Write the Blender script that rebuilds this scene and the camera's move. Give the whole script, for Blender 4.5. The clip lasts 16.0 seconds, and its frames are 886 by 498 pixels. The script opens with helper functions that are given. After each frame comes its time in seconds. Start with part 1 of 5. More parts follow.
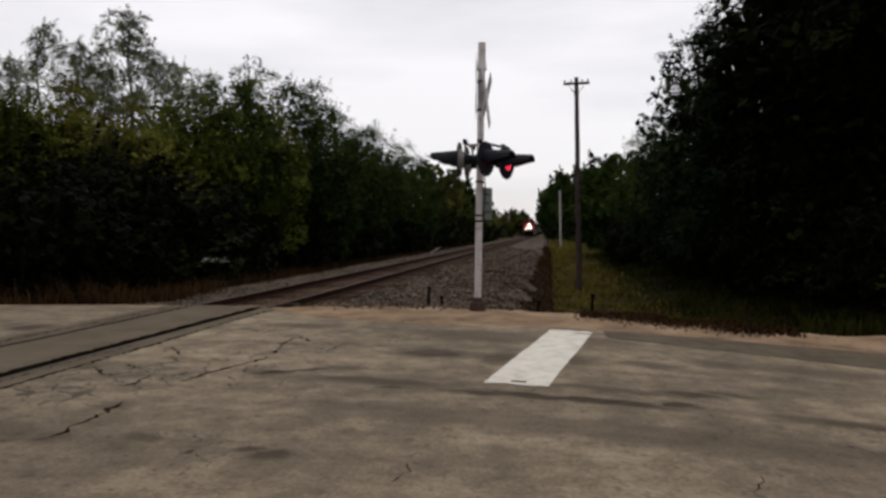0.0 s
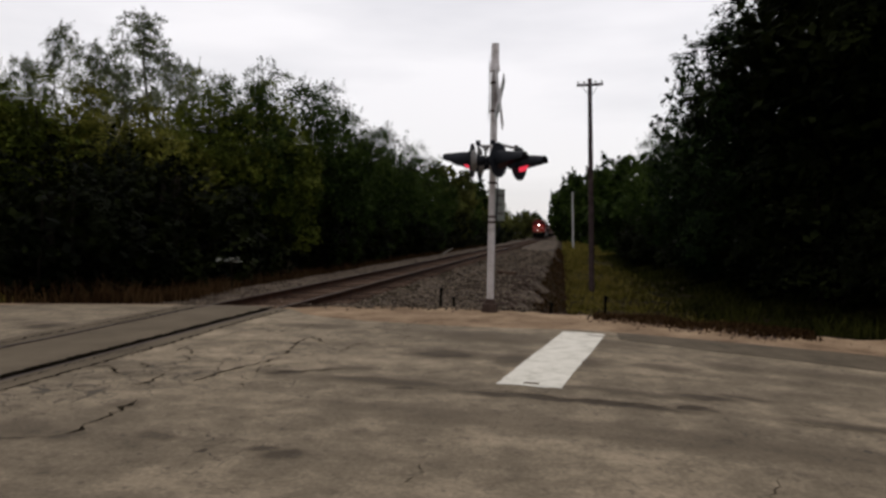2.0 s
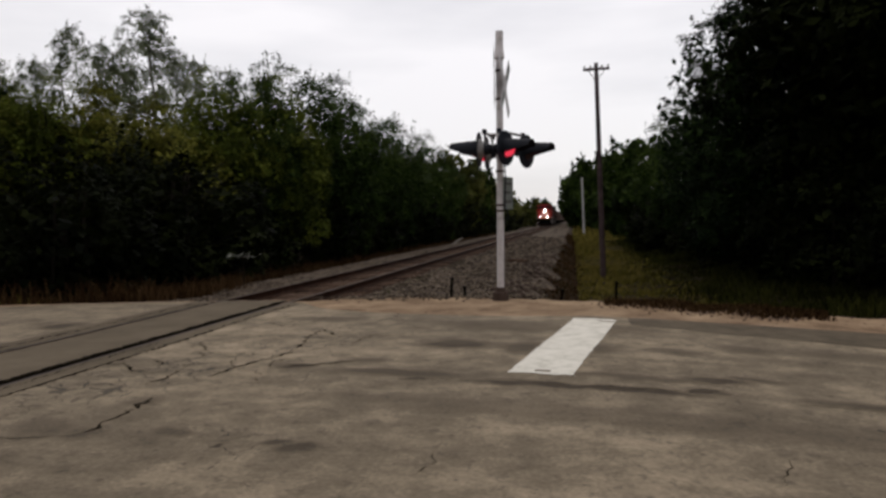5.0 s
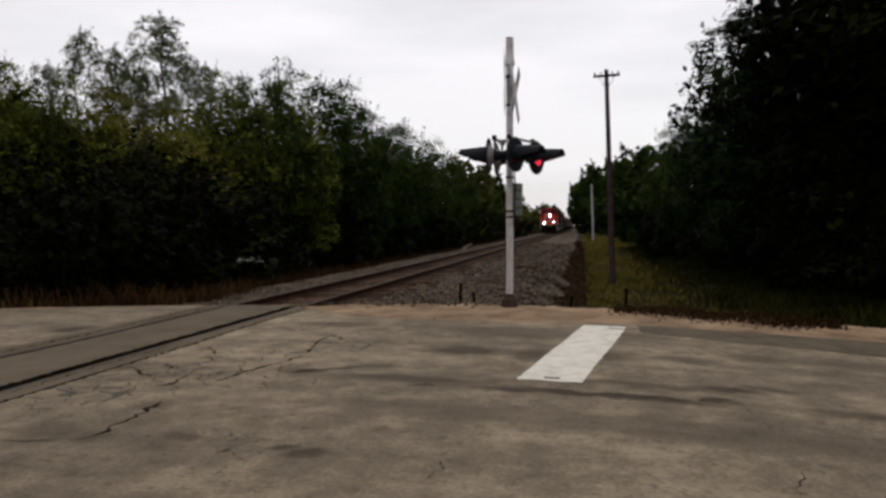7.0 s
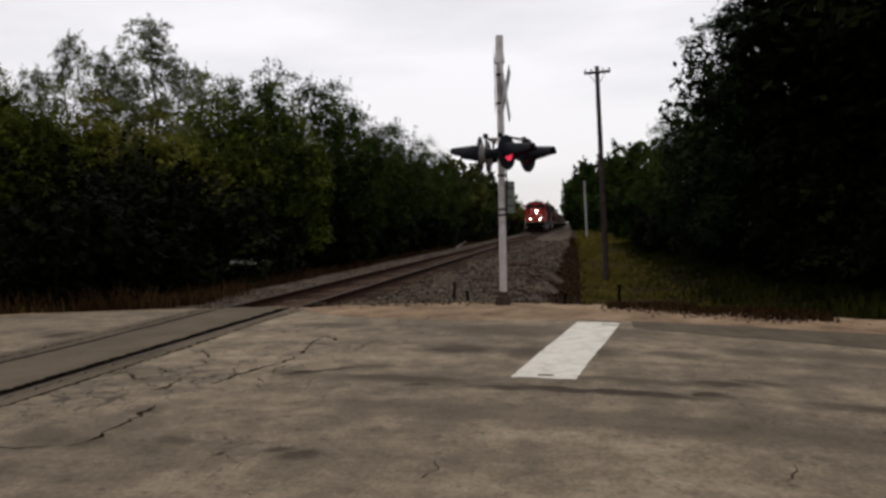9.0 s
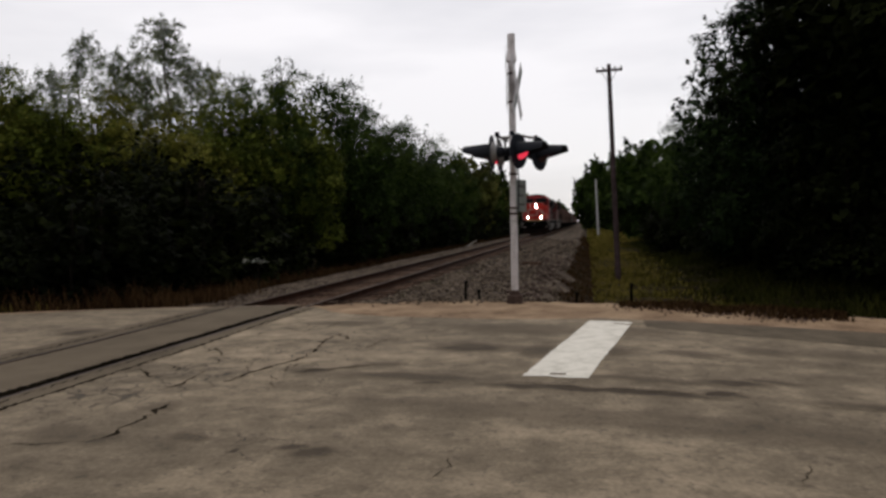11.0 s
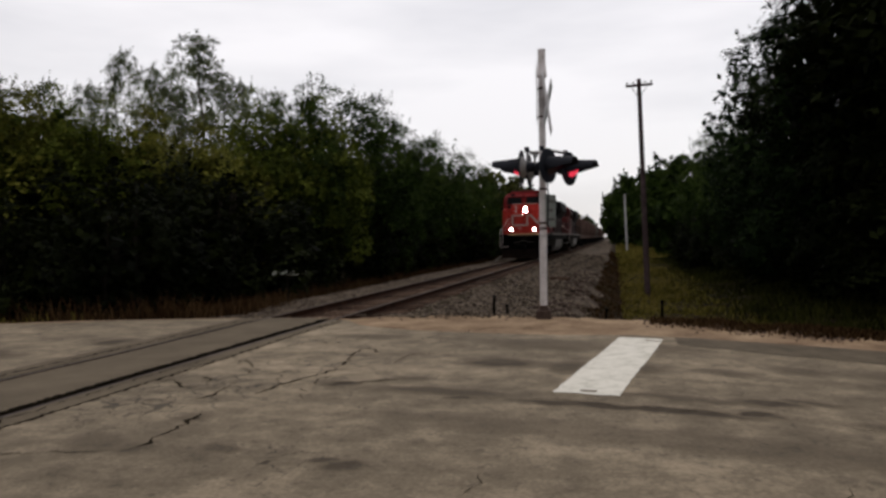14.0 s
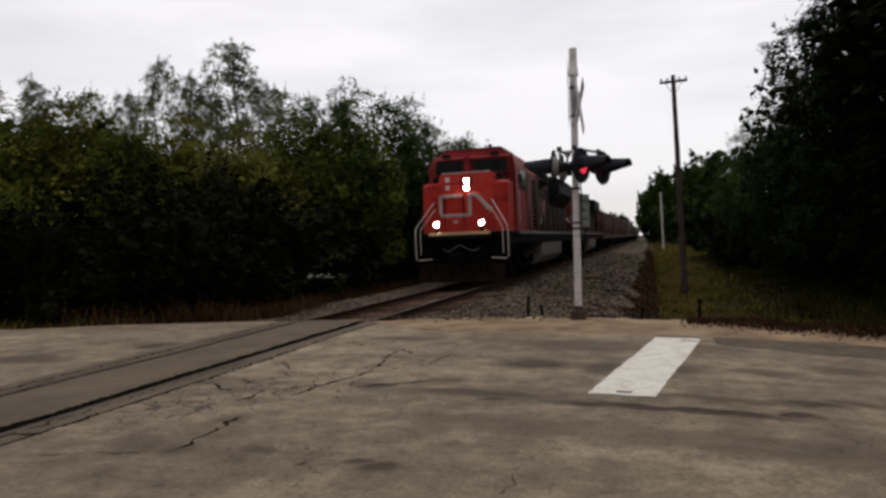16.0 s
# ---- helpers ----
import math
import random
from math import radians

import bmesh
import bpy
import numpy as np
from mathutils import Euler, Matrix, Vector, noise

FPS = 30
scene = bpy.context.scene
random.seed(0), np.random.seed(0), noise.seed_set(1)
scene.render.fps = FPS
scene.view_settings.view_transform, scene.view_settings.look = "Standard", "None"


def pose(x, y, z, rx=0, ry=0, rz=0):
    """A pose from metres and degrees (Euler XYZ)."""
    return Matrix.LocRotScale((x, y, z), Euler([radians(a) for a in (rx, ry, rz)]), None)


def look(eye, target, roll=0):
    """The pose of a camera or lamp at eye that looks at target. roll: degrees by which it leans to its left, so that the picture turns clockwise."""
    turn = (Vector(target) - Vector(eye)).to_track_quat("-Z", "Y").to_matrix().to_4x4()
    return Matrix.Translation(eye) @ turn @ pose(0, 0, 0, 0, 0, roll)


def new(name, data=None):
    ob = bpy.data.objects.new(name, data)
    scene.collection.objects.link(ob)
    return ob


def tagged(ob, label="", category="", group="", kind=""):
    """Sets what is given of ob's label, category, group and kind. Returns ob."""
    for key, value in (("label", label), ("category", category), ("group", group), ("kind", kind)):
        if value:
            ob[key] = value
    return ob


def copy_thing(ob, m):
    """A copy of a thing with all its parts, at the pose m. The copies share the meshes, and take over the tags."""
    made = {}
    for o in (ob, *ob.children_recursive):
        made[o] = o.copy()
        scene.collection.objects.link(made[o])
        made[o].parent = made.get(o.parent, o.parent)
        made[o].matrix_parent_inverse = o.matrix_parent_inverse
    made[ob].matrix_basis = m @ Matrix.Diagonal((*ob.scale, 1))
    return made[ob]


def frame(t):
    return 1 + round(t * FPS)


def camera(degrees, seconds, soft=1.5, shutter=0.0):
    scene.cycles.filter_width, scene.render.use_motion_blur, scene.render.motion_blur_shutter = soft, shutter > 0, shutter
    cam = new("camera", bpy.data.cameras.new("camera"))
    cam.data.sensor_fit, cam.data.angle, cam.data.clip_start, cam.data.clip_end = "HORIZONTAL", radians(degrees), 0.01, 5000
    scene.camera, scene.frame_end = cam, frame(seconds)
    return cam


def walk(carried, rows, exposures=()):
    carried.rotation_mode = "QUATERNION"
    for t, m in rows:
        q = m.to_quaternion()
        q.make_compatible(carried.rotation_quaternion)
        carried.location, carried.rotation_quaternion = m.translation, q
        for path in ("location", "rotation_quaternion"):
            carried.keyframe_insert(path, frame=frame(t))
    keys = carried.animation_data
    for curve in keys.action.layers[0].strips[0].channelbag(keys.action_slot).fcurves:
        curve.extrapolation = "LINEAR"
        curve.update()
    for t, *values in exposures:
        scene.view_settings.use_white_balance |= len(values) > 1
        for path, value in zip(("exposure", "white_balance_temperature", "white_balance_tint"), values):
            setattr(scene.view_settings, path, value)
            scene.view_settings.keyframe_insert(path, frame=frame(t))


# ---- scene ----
cam = camera(64.25, 16.0, soft=2.9)
EYES = [
    (0.0, -0.0, -0.0, 1.400, 88.57, -0.00, 8.64),
    (0.5, 0.0, 0.02, 1.395, 88.37, 0.08, 9.04),
    (1.0, 0.0, 0.01, 1.399, 89.33, -0.29, 8.73),
    (1.5, -0.01, 0.01, 1.394, 89.11, -0.45, 9.04),
    (2.0, -0.01, 0.01, 1.394, 88.68, -0.23, 9.62),
    (2.5, -0.01, 0.01, 1.392, 88.61, 0.09, 9.25),
    (3.0, -0.01, 0.0, 1.398, 88.35, 1.44, 10.19),
    (3.5, -0.0, 0.02, 1.401, 88.19, 1.55, 10.12),
    (4.0, 0.01, 0.0, 1.403, 88.01, 1.51, 9.98),
    (6.5, 0.02, -0.0, 1.405, 87.75, 1.17, 11.31),
    (7.0, 0.01, 0.01, 1.406, 88.31, 1.06, 11.18),
    (7.5, 0.02, -0.0, 1.412, 88.58, 0.94, 11.28),
    (8.0, 0.02, 0.01, 1.406, 88.26, 1.25, 10.73),
    (8.5, 0.03, 0.01, 1.409, 88.20, 1.80, 10.45),
    (11.0, 0.02, 0.0, 1.410, 88.12, 1.97, 11.56),
    (11.5, 0.0, 0.01, 1.413, 88.60, 1.41, 11.48),
    (12.0, -0.0, 0.01, 1.409, 88.49, 1.02, 12.32),
    (12.5, -0.01, -0.0, 1.414, 88.24, 0.83, 13.41),
    (13.0, -0.01, -0.01, 1.411, 88.80, 0.92, 13.61),
    (13.5, -0.01, -0.01, 1.412, 88.80, 1.15, 13.50),
    (14.0, -0.01, -0.01, 1.416, 89.32, 1.51, 13.76),
    (14.5, -0.01, -0.01, 1.414, 89.36, 1.68, 14.64),
    (15.0, 0.01, -0.02, 1.417, 89.06, 1.80, 14.47),
    (15.5, 0.01, -0.01, 1.424, 89.35, 2.01, 15.45),
    (16.0, 0.01, -0.03, 1.424, 89.50, 2.29, 16.51),
]
walk(cam, [(t, pose(x, y, z, rx, ry, rz)) for t, x, y, z, rx, ry, rz in EYES])

# ---- light ----
world = bpy.data.worlds.new("overcast")
scene.world = world
world.use_nodes = True
wn, wl = world.node_tree.nodes, world.node_tree.links
bg = wn["Background"]
sky = wn.new("ShaderNodeTexSky")
sky.sky_type, sky.sun_disc = "NISHITA", False
sky.sun_elevation, sky.sun_rotation = radians(52), radians(18)
dim = wn.new("ShaderNodeMix")
dim.data_type, dim.blend_type = "RGBA", "MULTIPLY"
dim.inputs[0].default_value = 1.0
dim.inputs[7].default_value = (0.1, 0.1, 0.1, 1)
wl.new(sky.outputs[0], dim.inputs[6])
wc = wn.new("ShaderNodeTexCoord")
wm = wn.new("ShaderNodeMapping")
wm.inputs["Scale"].default_value = (1.0, 1.0, 4.5)
wno = wn.new("ShaderNodeTexNoise")
wno.inputs["Scale"].default_value, wno.inputs["Detail"].default_value, wno.inputs["Roughness"].default_value = 1.6, 5, 0.5
wr = wn.new("ShaderNodeValToRGB")
wr.color_ramp.elements[0].position, wr.color_ramp.elements[0].color = 0.33, (0.76, 0.74, 0.765, 1)
wr.color_ramp.elements[1].position, wr.color_ramp.elements[1].color = 0.62, (1.06, 1.02, 1.03, 1)
wl.new(wc.outputs["Generated"], wm.inputs[0])
wl.new(wm.outputs[0], wno.inputs["Vector"])
wl.new(wno.outputs["Fac"], wr.inputs[0])
mix = wn.new("ShaderNodeMix")
mix.data_type = "RGBA"
mix.inputs[0].default_value = 0.88
wl.new(dim.outputs[2], mix.inputs[6])
wl.new(wr.outputs[0], mix.inputs[7])
wl.new(mix.outputs[2], bg.inputs[0])
wz = wn.new("ShaderNodeSeparateXYZ")
wl.new(wc.outputs["Generated"], wz.inputs[0])
climb = wn.new("ShaderNodeMapRange")
climb.inputs[1].default_value, climb.inputs[2].default_value, climb.inputs[3].default_value, climb.inputs[4].default_value = 0.0, 0.38, 0.86, 1.06
wl.new(wz.outputs["Z"], climb.inputs[0])
wl.new(climb.outputs[0], bg.inputs[1])

sun_data = bpy.data.lights.new("sun", "SUN")
sun_data.energy, sun_data.angle, sun_data.color = 0.55, radians(30), (1.0, 0.93, 0.82)
sun = new("sun", sun_data)
sun.matrix_world = look((15, 45, 60), (0, 0, 0))

# ---- materials ----
def material(name, colours, scale=4.0, rough=0.8, metal=0.0, gloss=None, bump=0.15, fine=60.0, spread=(0.3, 0.7), emit=None, per_piece=0.0, island=0.0, through_light=0.0, detail=6):
    """Two scales of noise between colours, with fine bump."""
    m = bpy.data.materials.new(name)
    m.use_nodes = True
    n, l = m.node_tree.nodes, m.node_tree.links
    b = n["Principled BSDF"]
    co = n.new("ShaderNodeTexCoord")
    big = n.new("ShaderNodeTexNoise")
    big.inputs["Scale"].default_value, big.inputs["Detail"].default_value, big.inputs["Roughness"].default_value = scale, detail, 0.65
    l.new(co.outputs["Object"], big.inputs["Vector"])
    small = n.new("ShaderNodeTexNoise")
    small.inputs["Scale"].default_value, small.inputs["Detail"].default_value = fine, 3
    l.new(co.outputs["Object"], small.inputs["Vector"])
    add = n.new("ShaderNodeMath")
    add.operation = "MULTIPLY_ADD"
    l.new(small.outputs["Fac"], add.inputs[0])
    add.inputs[1].default_value = 0.35
    sub = n.new("ShaderNodeMath")
    sub.operation = "SUBTRACT"
    l.new(big.outputs["Fac"], sub.inputs[0])
    sub.inputs[1].default_value = 0.175
    l.new(sub.outputs[0], add.inputs[2])
    fac = add.outputs[0]
    if per_piece or island:
        src = n.new("ShaderNodeObjectInfo").outputs["Random"] if per_piece else n.new("ShaderNodeNewGeometry").outputs["Random Per Island"]
        sh = n.new("ShaderNodeMath")
        sh.operation = "MULTIPLY_ADD"
        l.new(src, sh.inputs[0])
        sh.inputs[1].default_value = per_piece or island
        off = n.new("ShaderNodeMath")
        off.operation = "SUBTRACT"
        l.new(fac, off.inputs[0])
        off.inputs[1].default_value = (per_piece or island) / 2
        l.new(off.outputs[0], sh.inputs[2])
        fac = sh.outputs[0]
    ramp = n.new("ShaderNodeValToRGB")
    e = ramp.color_ramp.elements
    while len(e) < len(colours):
        e.new(0.5)
    for i, c in enumerate(colours):
        e[i].position = spread[0] + (spread[1] - spread[0]) * i / max(1, len(colours) - 1)
        e[i].color = (*c, 1)
    l.new(fac, ramp.inputs[0])
    l.new(ramp.outputs[0], b.inputs["Base Color"])
    b.inputs["Roughness"].default_value, b.inputs["Metallic"].default_value = rough, metal
    if rough > 0.7 or through_light:
        b.inputs["Specular IOR Level"].default_value = 0.02 if through_light else 0.05
    if gloss is not None:
        b.inputs["Specular IOR Level"].default_value = gloss
    if bump:
        bp = n.new("ShaderNodeBump")
        bp.inputs["Strength"].default_value, bp.inputs["Distance"].default_value = bump, 0.02
        l.new(fac, bp.inputs["Height"])
        l.new(bp.outputs[0], b.inputs["Normal"])
    if emit:
        b.inputs["Emission Color"].default_value = (*emit[:3], 1)
        b.inputs["Emission Strength"].default_value = emit[3]
    if through_light:
        tr = n.new("ShaderNodeBsdfTranslucent")
        l.new(ramp.outputs[0], tr.inputs[0])
        mx = n.new("ShaderNodeMixShader")
        mx.inputs[0].default_value = through_light
        l.new(b.outputs[0], mx.inputs[1])
        l.new(tr.outputs[0], mx.inputs[2])
        l.new(mx.outputs[0], n["Material Output"].inputs[0])
    return m


def grey(v, tint=(1, 1, 1)):
    return tuple(v * k for k in tint)


WARM = (1.0, 0.80, 0.56)


# stains on the road: x, y, half length, half width, depth
STAINS_FAR = [
    (-1.33, 7.95, 0.5, 0.30, 0.75), (-0.54, 7.75, 0.26, 0.38, 0.6), (0.28, 7.71, 0.22, 0.28, 0.55), (1.07, 7.8, 0.36, 0.22, 0.55),
    (1.84, 8.1, 0.34, 0.26, 0.5), (-0.9, 9.4, 0.9, 0.5, 0.5), (0.4, 9.2, 0.8, 0.4, 0.45), (-3.59, 9.98, 0.6, 0.25, 0.45),
    (-7.48, 9.23, 0.3, 0.36, 0.75), (-8.64, 7.96, 0.8, 0.42, 0.6), (2.9, 8.0, 0.8, 0.3, 0.4),
]
STAINS_NEAR = [
    (1.2, 6.44, 0.30, 0.12, 0.8), (1.64, 6.53, 0.28, 0.11, 0.6), (1.08, 6.02, 0.15, 0.10, 0.9), (-1.43, 6.17, 0.12, 0.09, 0.8),
    (-1.65, 6.41, 0.75, 0.15, 0.6), (-0.28, 6.04, 0.75, 0.10, 0.8), (0.54, 5.93, 0.60, 0.11, 0.9), (0.59, 6.39, 0.9, 0.11, 0.55),
    (-2.1, 7.0, 0.22, 0.12, 0.6), (-1.89, 4.29, 0.09, 0.07, 0.7), (-1.7, 4.19, 0.12, 0.09, 0.8), (-2.72, 4.42, 0.15, 0.12, 0.5),
    (-3.44, 5.18, 0.18, 0.17, 0.5), (-2.76, 6.62, 0.24, 0.14, 0.7), (-3.75, 4.41, 0.34, 0.24, 0.4), (0.4, 5.1, 2.6, 0.30, 0.42),
    (2.6, 5.75, 0.9, 0.12, 0.7), (-2.27, 4.13, 0.05, 0.05, 1.0),
]


def asphalt(name):
    """Worn asphalt: broad tone, streaks along the traffic, aggregate and a web of fine cracks."""
    m = bpy.data.materials.new(name)
    m.use_nodes = True
    n, l = m.node_tree.nodes, m.node_tree.links
    b = n["Principled BSDF"]
    co = n.new("ShaderNodeTexCoord")

    def noise_tex(scale, detail, stretch=None, rough=0.6):
        t = n.new("ShaderNodeTexNoise")
        t.inputs["Scale"].default_value, t.inputs["Detail"].default_value, t.inputs["Roughness"].default_value = scale, detail, rough
        if stretch:
            mp = n.new("ShaderNodeMapping")
            mp.inputs["Scale"].default_value = stretch
            mp.inputs["Rotation"].default_value = (0, 0, radians(8))
            l.new(co.outputs["Object"], mp.inputs[0])
            l.new(mp.outputs[0], t.inputs["Vector"])
        else:
            l.new(co.outputs["Object"], t.inputs["Vector"])
        return t.outputs["Fac"]

    def calc(op, a, c, d=None):
        q = n.new("ShaderNodeMath")
        q.operation = op
        for i, v in enumerate((a, c, d)):
            if v is None:
                continue
            if isinstance(v, (int, float)):
                q.inputs[i].default_value = v
            else:
                l.new(v, q.inputs[i])
        return q.outputs[0]

    broad, streak, mottle, grit = noise_tex(0.35, 4), noise_tex(1.0, 4, (0.10, 1.1, 1)), noise_tex(2.6, 8, None, 0.66), noise_tex(30, 5, None, 0.7)
    fine_streak = noise_tex(1.0, 5, (0.55, 3.4, 1))
    specks = noise_tex(9, 5, None, 0.7)
    tone = calc("ADD", calc("MULTIPLY", broad, 0.34), calc("MULTIPLY", streak, 0.16))
    tone = calc("ADD", tone, calc("MULTIPLY", fine_streak, 0.10))
    tone = calc("ADD", tone, calc("ADD", calc("MULTIPLY", mottle, 0.38), calc("MULTIPLY", grit, 0.24)))
    worn = n.new("ShaderNodeValToRGB")
    e = worn.color_ramp.elements
    e.new(0.5)
    for i, (p, c) in enumerate(((0.49, 0.077), (0.61, 0.158), (0.72, 0.30))):
        e[i].position, e[i].color = p, (*grey(c, WARM), 1)
    l.new(tone, worn.inputs[0])
    # soft oil and tyre stains, drawn out along the traffic
    turned = n.new("ShaderNodeMapping")
    turned.inputs["Rotation"].default_value = (0, 0, radians(8))
    l.new(co.outputs["Object"], turned.inputs[0])
    fray = n.new("ShaderNodeTexNoise")
    fray.inputs["Scale"].default_value, fray.inputs["Detail"].default_value = 3.5, 6
    l.new(co.outputs["Object"], fray.inputs["Vector"])
    frayed = n.new("ShaderNodeVectorMath")
    frayed.operation = "MULTIPLY_ADD"
    l.new(fray.outputs["Color"], frayed.inputs[0])
    frayed.inputs[1].default_value = (0.5, 0.26, 0.0)
    l.new(turned.outputs[0], frayed.inputs[2])

    def spot(x, y, rx, ry):
        """One ragged oval on the road, 1 at its middle and 0 outside."""
        cx, cy = x * math.cos(radians(8)) - y * math.sin(radians(8)) + 0.25, x * math.sin(radians(8)) + y * math.cos(radians(8)) + 0.13
        q = n.new("ShaderNodeVectorMath")
        q.operation = "MULTIPLY_ADD"
        l.new(frayed.outputs[0], q.inputs[0])
        q.inputs[1].default_value, q.inputs[2].default_value = (1 / rx, 1 / ry, 0), (-cx / rx, -cy / ry, 0)
        ln = n.new("ShaderNodeVectorMath")
        ln.operation = "LENGTH"
        l.new(q.outputs[0], ln.inputs[0])
        r = n.new("ShaderNodeMapRange")
        r.inputs[1].default_value, r.inputs[2].default_value, r.inputs[3].default_value, r.inputs[4].default_value = 0.55, 1.25, 1.0, 0.0
        l.new(ln.outputs["Value"], r.inputs[0])
        return r.outputs[0]

    soiled = None
    for x, y, rx, ry, depth in STAINS_FAR + STAINS_NEAR:
        one = calc("MULTIPLY", spot(x, y, rx, ry), depth)
        soiled = one if soiled is None else calc("MAXIMUM", soiled, one)
    soiled = calc("MULTIPLY", soiled, calc("MULTIPLY_ADD", mottle, 2.2, -0.05))
    ramp = n.new("ShaderNodeMix")
    ramp.data_type = "RGBA"
    l.new(calc("MINIMUM", soiled, 0.9), ramp.inputs[0])
    l.new(worn.outputs[0], ramp.inputs[6])
    ramp.inputs[7].default_value = (*grey(0.034, (1, 0.75, 0.52)), 1)
    pit = n.new("ShaderNodeMapRange")
    pit.inputs[1].default_value, pit.inputs[2].default_value, pit.inputs[3].default_value, pit.inputs[4].default_value = 0.56, 0.66, 0.0, 0.5
    l.new(specks, pit.inputs[0])
    warp = n.new("ShaderNodeVectorMath")
    warp.operation = "MULTIPLY_ADD"
    nz = n.new("ShaderNodeTexNoise")
    nz.inputs["Scale"].default_value, nz.inputs["Detail"].default_value = 1.7, 5
    l.new(co.outputs["Object"], nz.inputs["Vector"])
    l.new(nz.outputs["Color"], warp.inputs[0])
    warp.inputs[1].default_value = (0.9, 0.9, 0.0)
    l.new(co.outputs["Object"], warp.inputs[2])
    vo = n.new("ShaderNodeTexVoronoi")
    vo.feature = "DISTANCE_TO_EDGE"
    vo.inputs["Scale"].default_value = 1.25
    l.new(warp.outputs[0], vo.inputs["Vector"])
    width = calc("MULTIPLY", calc("MAXIMUM", calc("SUBTRACT", noise_tex(0.6, 3), 0.54), 0.0), 0.07)
    line = calc("MULTIPLY", calc("LESS_THAN", vo.outputs["Distance"], width), 0.8)
    # alligator cracking beside the crossing
    net = n.new("ShaderNodeTexVoronoi")
    net.feature = "DISTANCE_TO_EDGE"
    net.inputs["Scale"].default_value = 3.6
    l.new(warp.outputs[0], net.inputs["Vector"])
    zone = calc("MAXIMUM", spot(-4.05, 6.2, 0.75, 1.5), calc("MULTIPLY", spot(-3.2, 8.0, 0.9, 1.3), 0.55))
    zone = calc("MULTIPLY", zone, calc("MAXIMUM", calc("SUBTRACT", noise_tex(1.9, 4), 0.40), 0.0))
    line = calc("MAXIMUM", line, calc("MULTIPLY", calc("LESS_THAN", net.outputs["Distance"], calc("MULTIPLY", zone, 0.30)), 0.75))
    dark = n.new("ShaderNodeMix")
    dark.data_type = "RGBA"
    line = calc("MAXIMUM", line, pit.outputs[0])
    l.new(line, dark.inputs[0])
    l.new(ramp.outputs[2], dark.inputs[6])
    dark.inputs[7].default_value = (0.035, 0.031, 0.026, 1)
    l.new(dark.outputs[2], b.inputs["Base Color"])
    b.inputs["Roughness"].default_value = 0.88
    b.inputs["Specular IOR Level"].default_value = 0.08
    bp = n.new("ShaderNodeBump")
    bp.inputs["Strength"].default_value, bp.inputs["Distance"].default_value = 0.3, 0.015
    l.new(calc("SUBTRACT", tone, line), bp.inputs["Height"])
    l.new(bp.outputs[0], b.inputs["Normal"])
    return m


M_asphalt = asphalt("worn asphalt")
M_patch = material("dark asphalt", [grey(0.075, WARM), grey(0.10, WARM), grey(0.125, WARM)], 1.1, 0.88, bump=0.3, fine=40)
# colour of the strip painted in for the dark inside the flangeway
M_gap = material("black of the flangeway gap", [grey(0.003, WARM), grey(0.012, WARM)], 6, 0.95, gloss=0.0, bump=0.3)
M_tar = material("old tar", [grey(0.055, WARM), grey(0.085, WARM), grey(0.115, WARM)], 2.5, 0.8, bump=0.3, fine=30)
M_crack = material("crack filler", [grey(0.010, WARM), grey(0.028, WARM)], 6, 0.95, gloss=0.0, bump=0.3)
M_paint = material("worn road paint", [grey(0.26, WARM), grey(0.46, (1, 0.95, 0.82)), grey(0.56, (1, 0.95, 0.83)), grey(0.62, (1, 0.95, 0.84))], 5, 0.75, bump=0.2, fine=45, spread=(0.22, 0.6))
M_dirt = material("tan dirt", [(0.11, 0.072, 0.044), (0.21, 0.143, 0.090), (0.31, 0.225, 0.145)], 1.3, 0.95, bump=0.5, fine=30)
M_gravelbed = material("ballast bed", [(0.030, 0.021, 0.015), (0.07, 0.053, 0.039), (0.115, 0.09, 0.068)], 2.5, 0.95, bump=0.8, fine=22, spread=(0.35, 0.65))
M_stone = material("ballast stone", [(0.026, 0.019, 0.013), (0.085, 0.066, 0.049), (0.165, 0.132, 0.10)], 1.2, 0.9, bump=0.3, island=0.5, fine=20)
M_ruststone = material("rust-stained ballast stone", [(0.016, 0.010, 0.007), (0.065, 0.043, 0.030), (0.135, 0.096, 0.070)], 1.2, 0.9, bump=0.3, island=0.5, fine=20)
M_soil = material("dark soil", [(0.010, 0.006, 0.003), (0.024, 0.015, 0.008), (0.024, 0.024, 0.007)], 0.7, 0.98, bump=0.6, fine=14)
M_grass = material("meadow grass", [(0.042, 0.037, 0.007), (0.115, 0.098, 0.019), (0.19, 0.152, 0.038)], 0.5, 0.85, bump=0, island=0.5, fine=6, through_light=0.25)
M_grass_shaded = material("grass darkened for tree shade", [(0.008, 0.009, 0.002), (0.021, 0.023, 0.005), (0.040, 0.040, 0.009)], 0.5, 0.85, bump=0, island=0.5, fine=6, through_light=0.2)
M_weed = material("brown dead weeds", [(0.015, 0.007, 0.003), (0.038, 0.020, 0.009), (0.065, 0.038, 0.017)], 0.5, 0.9, bump=0, island=0.5, fine=6, through_light=0.15)
M_steel = material("rusted rail steel", [(0.014, 0.006, 0.004), (0.040, 0.018, 0.010)], 5, 0.8, 0.0, bump=0.2)
M_railtop = material("polished rail head", [(0.028, 0.019, 0.014), (0.070, 0.052, 0.042)], 8, 0.6, 0.0, gloss=0.08, bump=0.05)
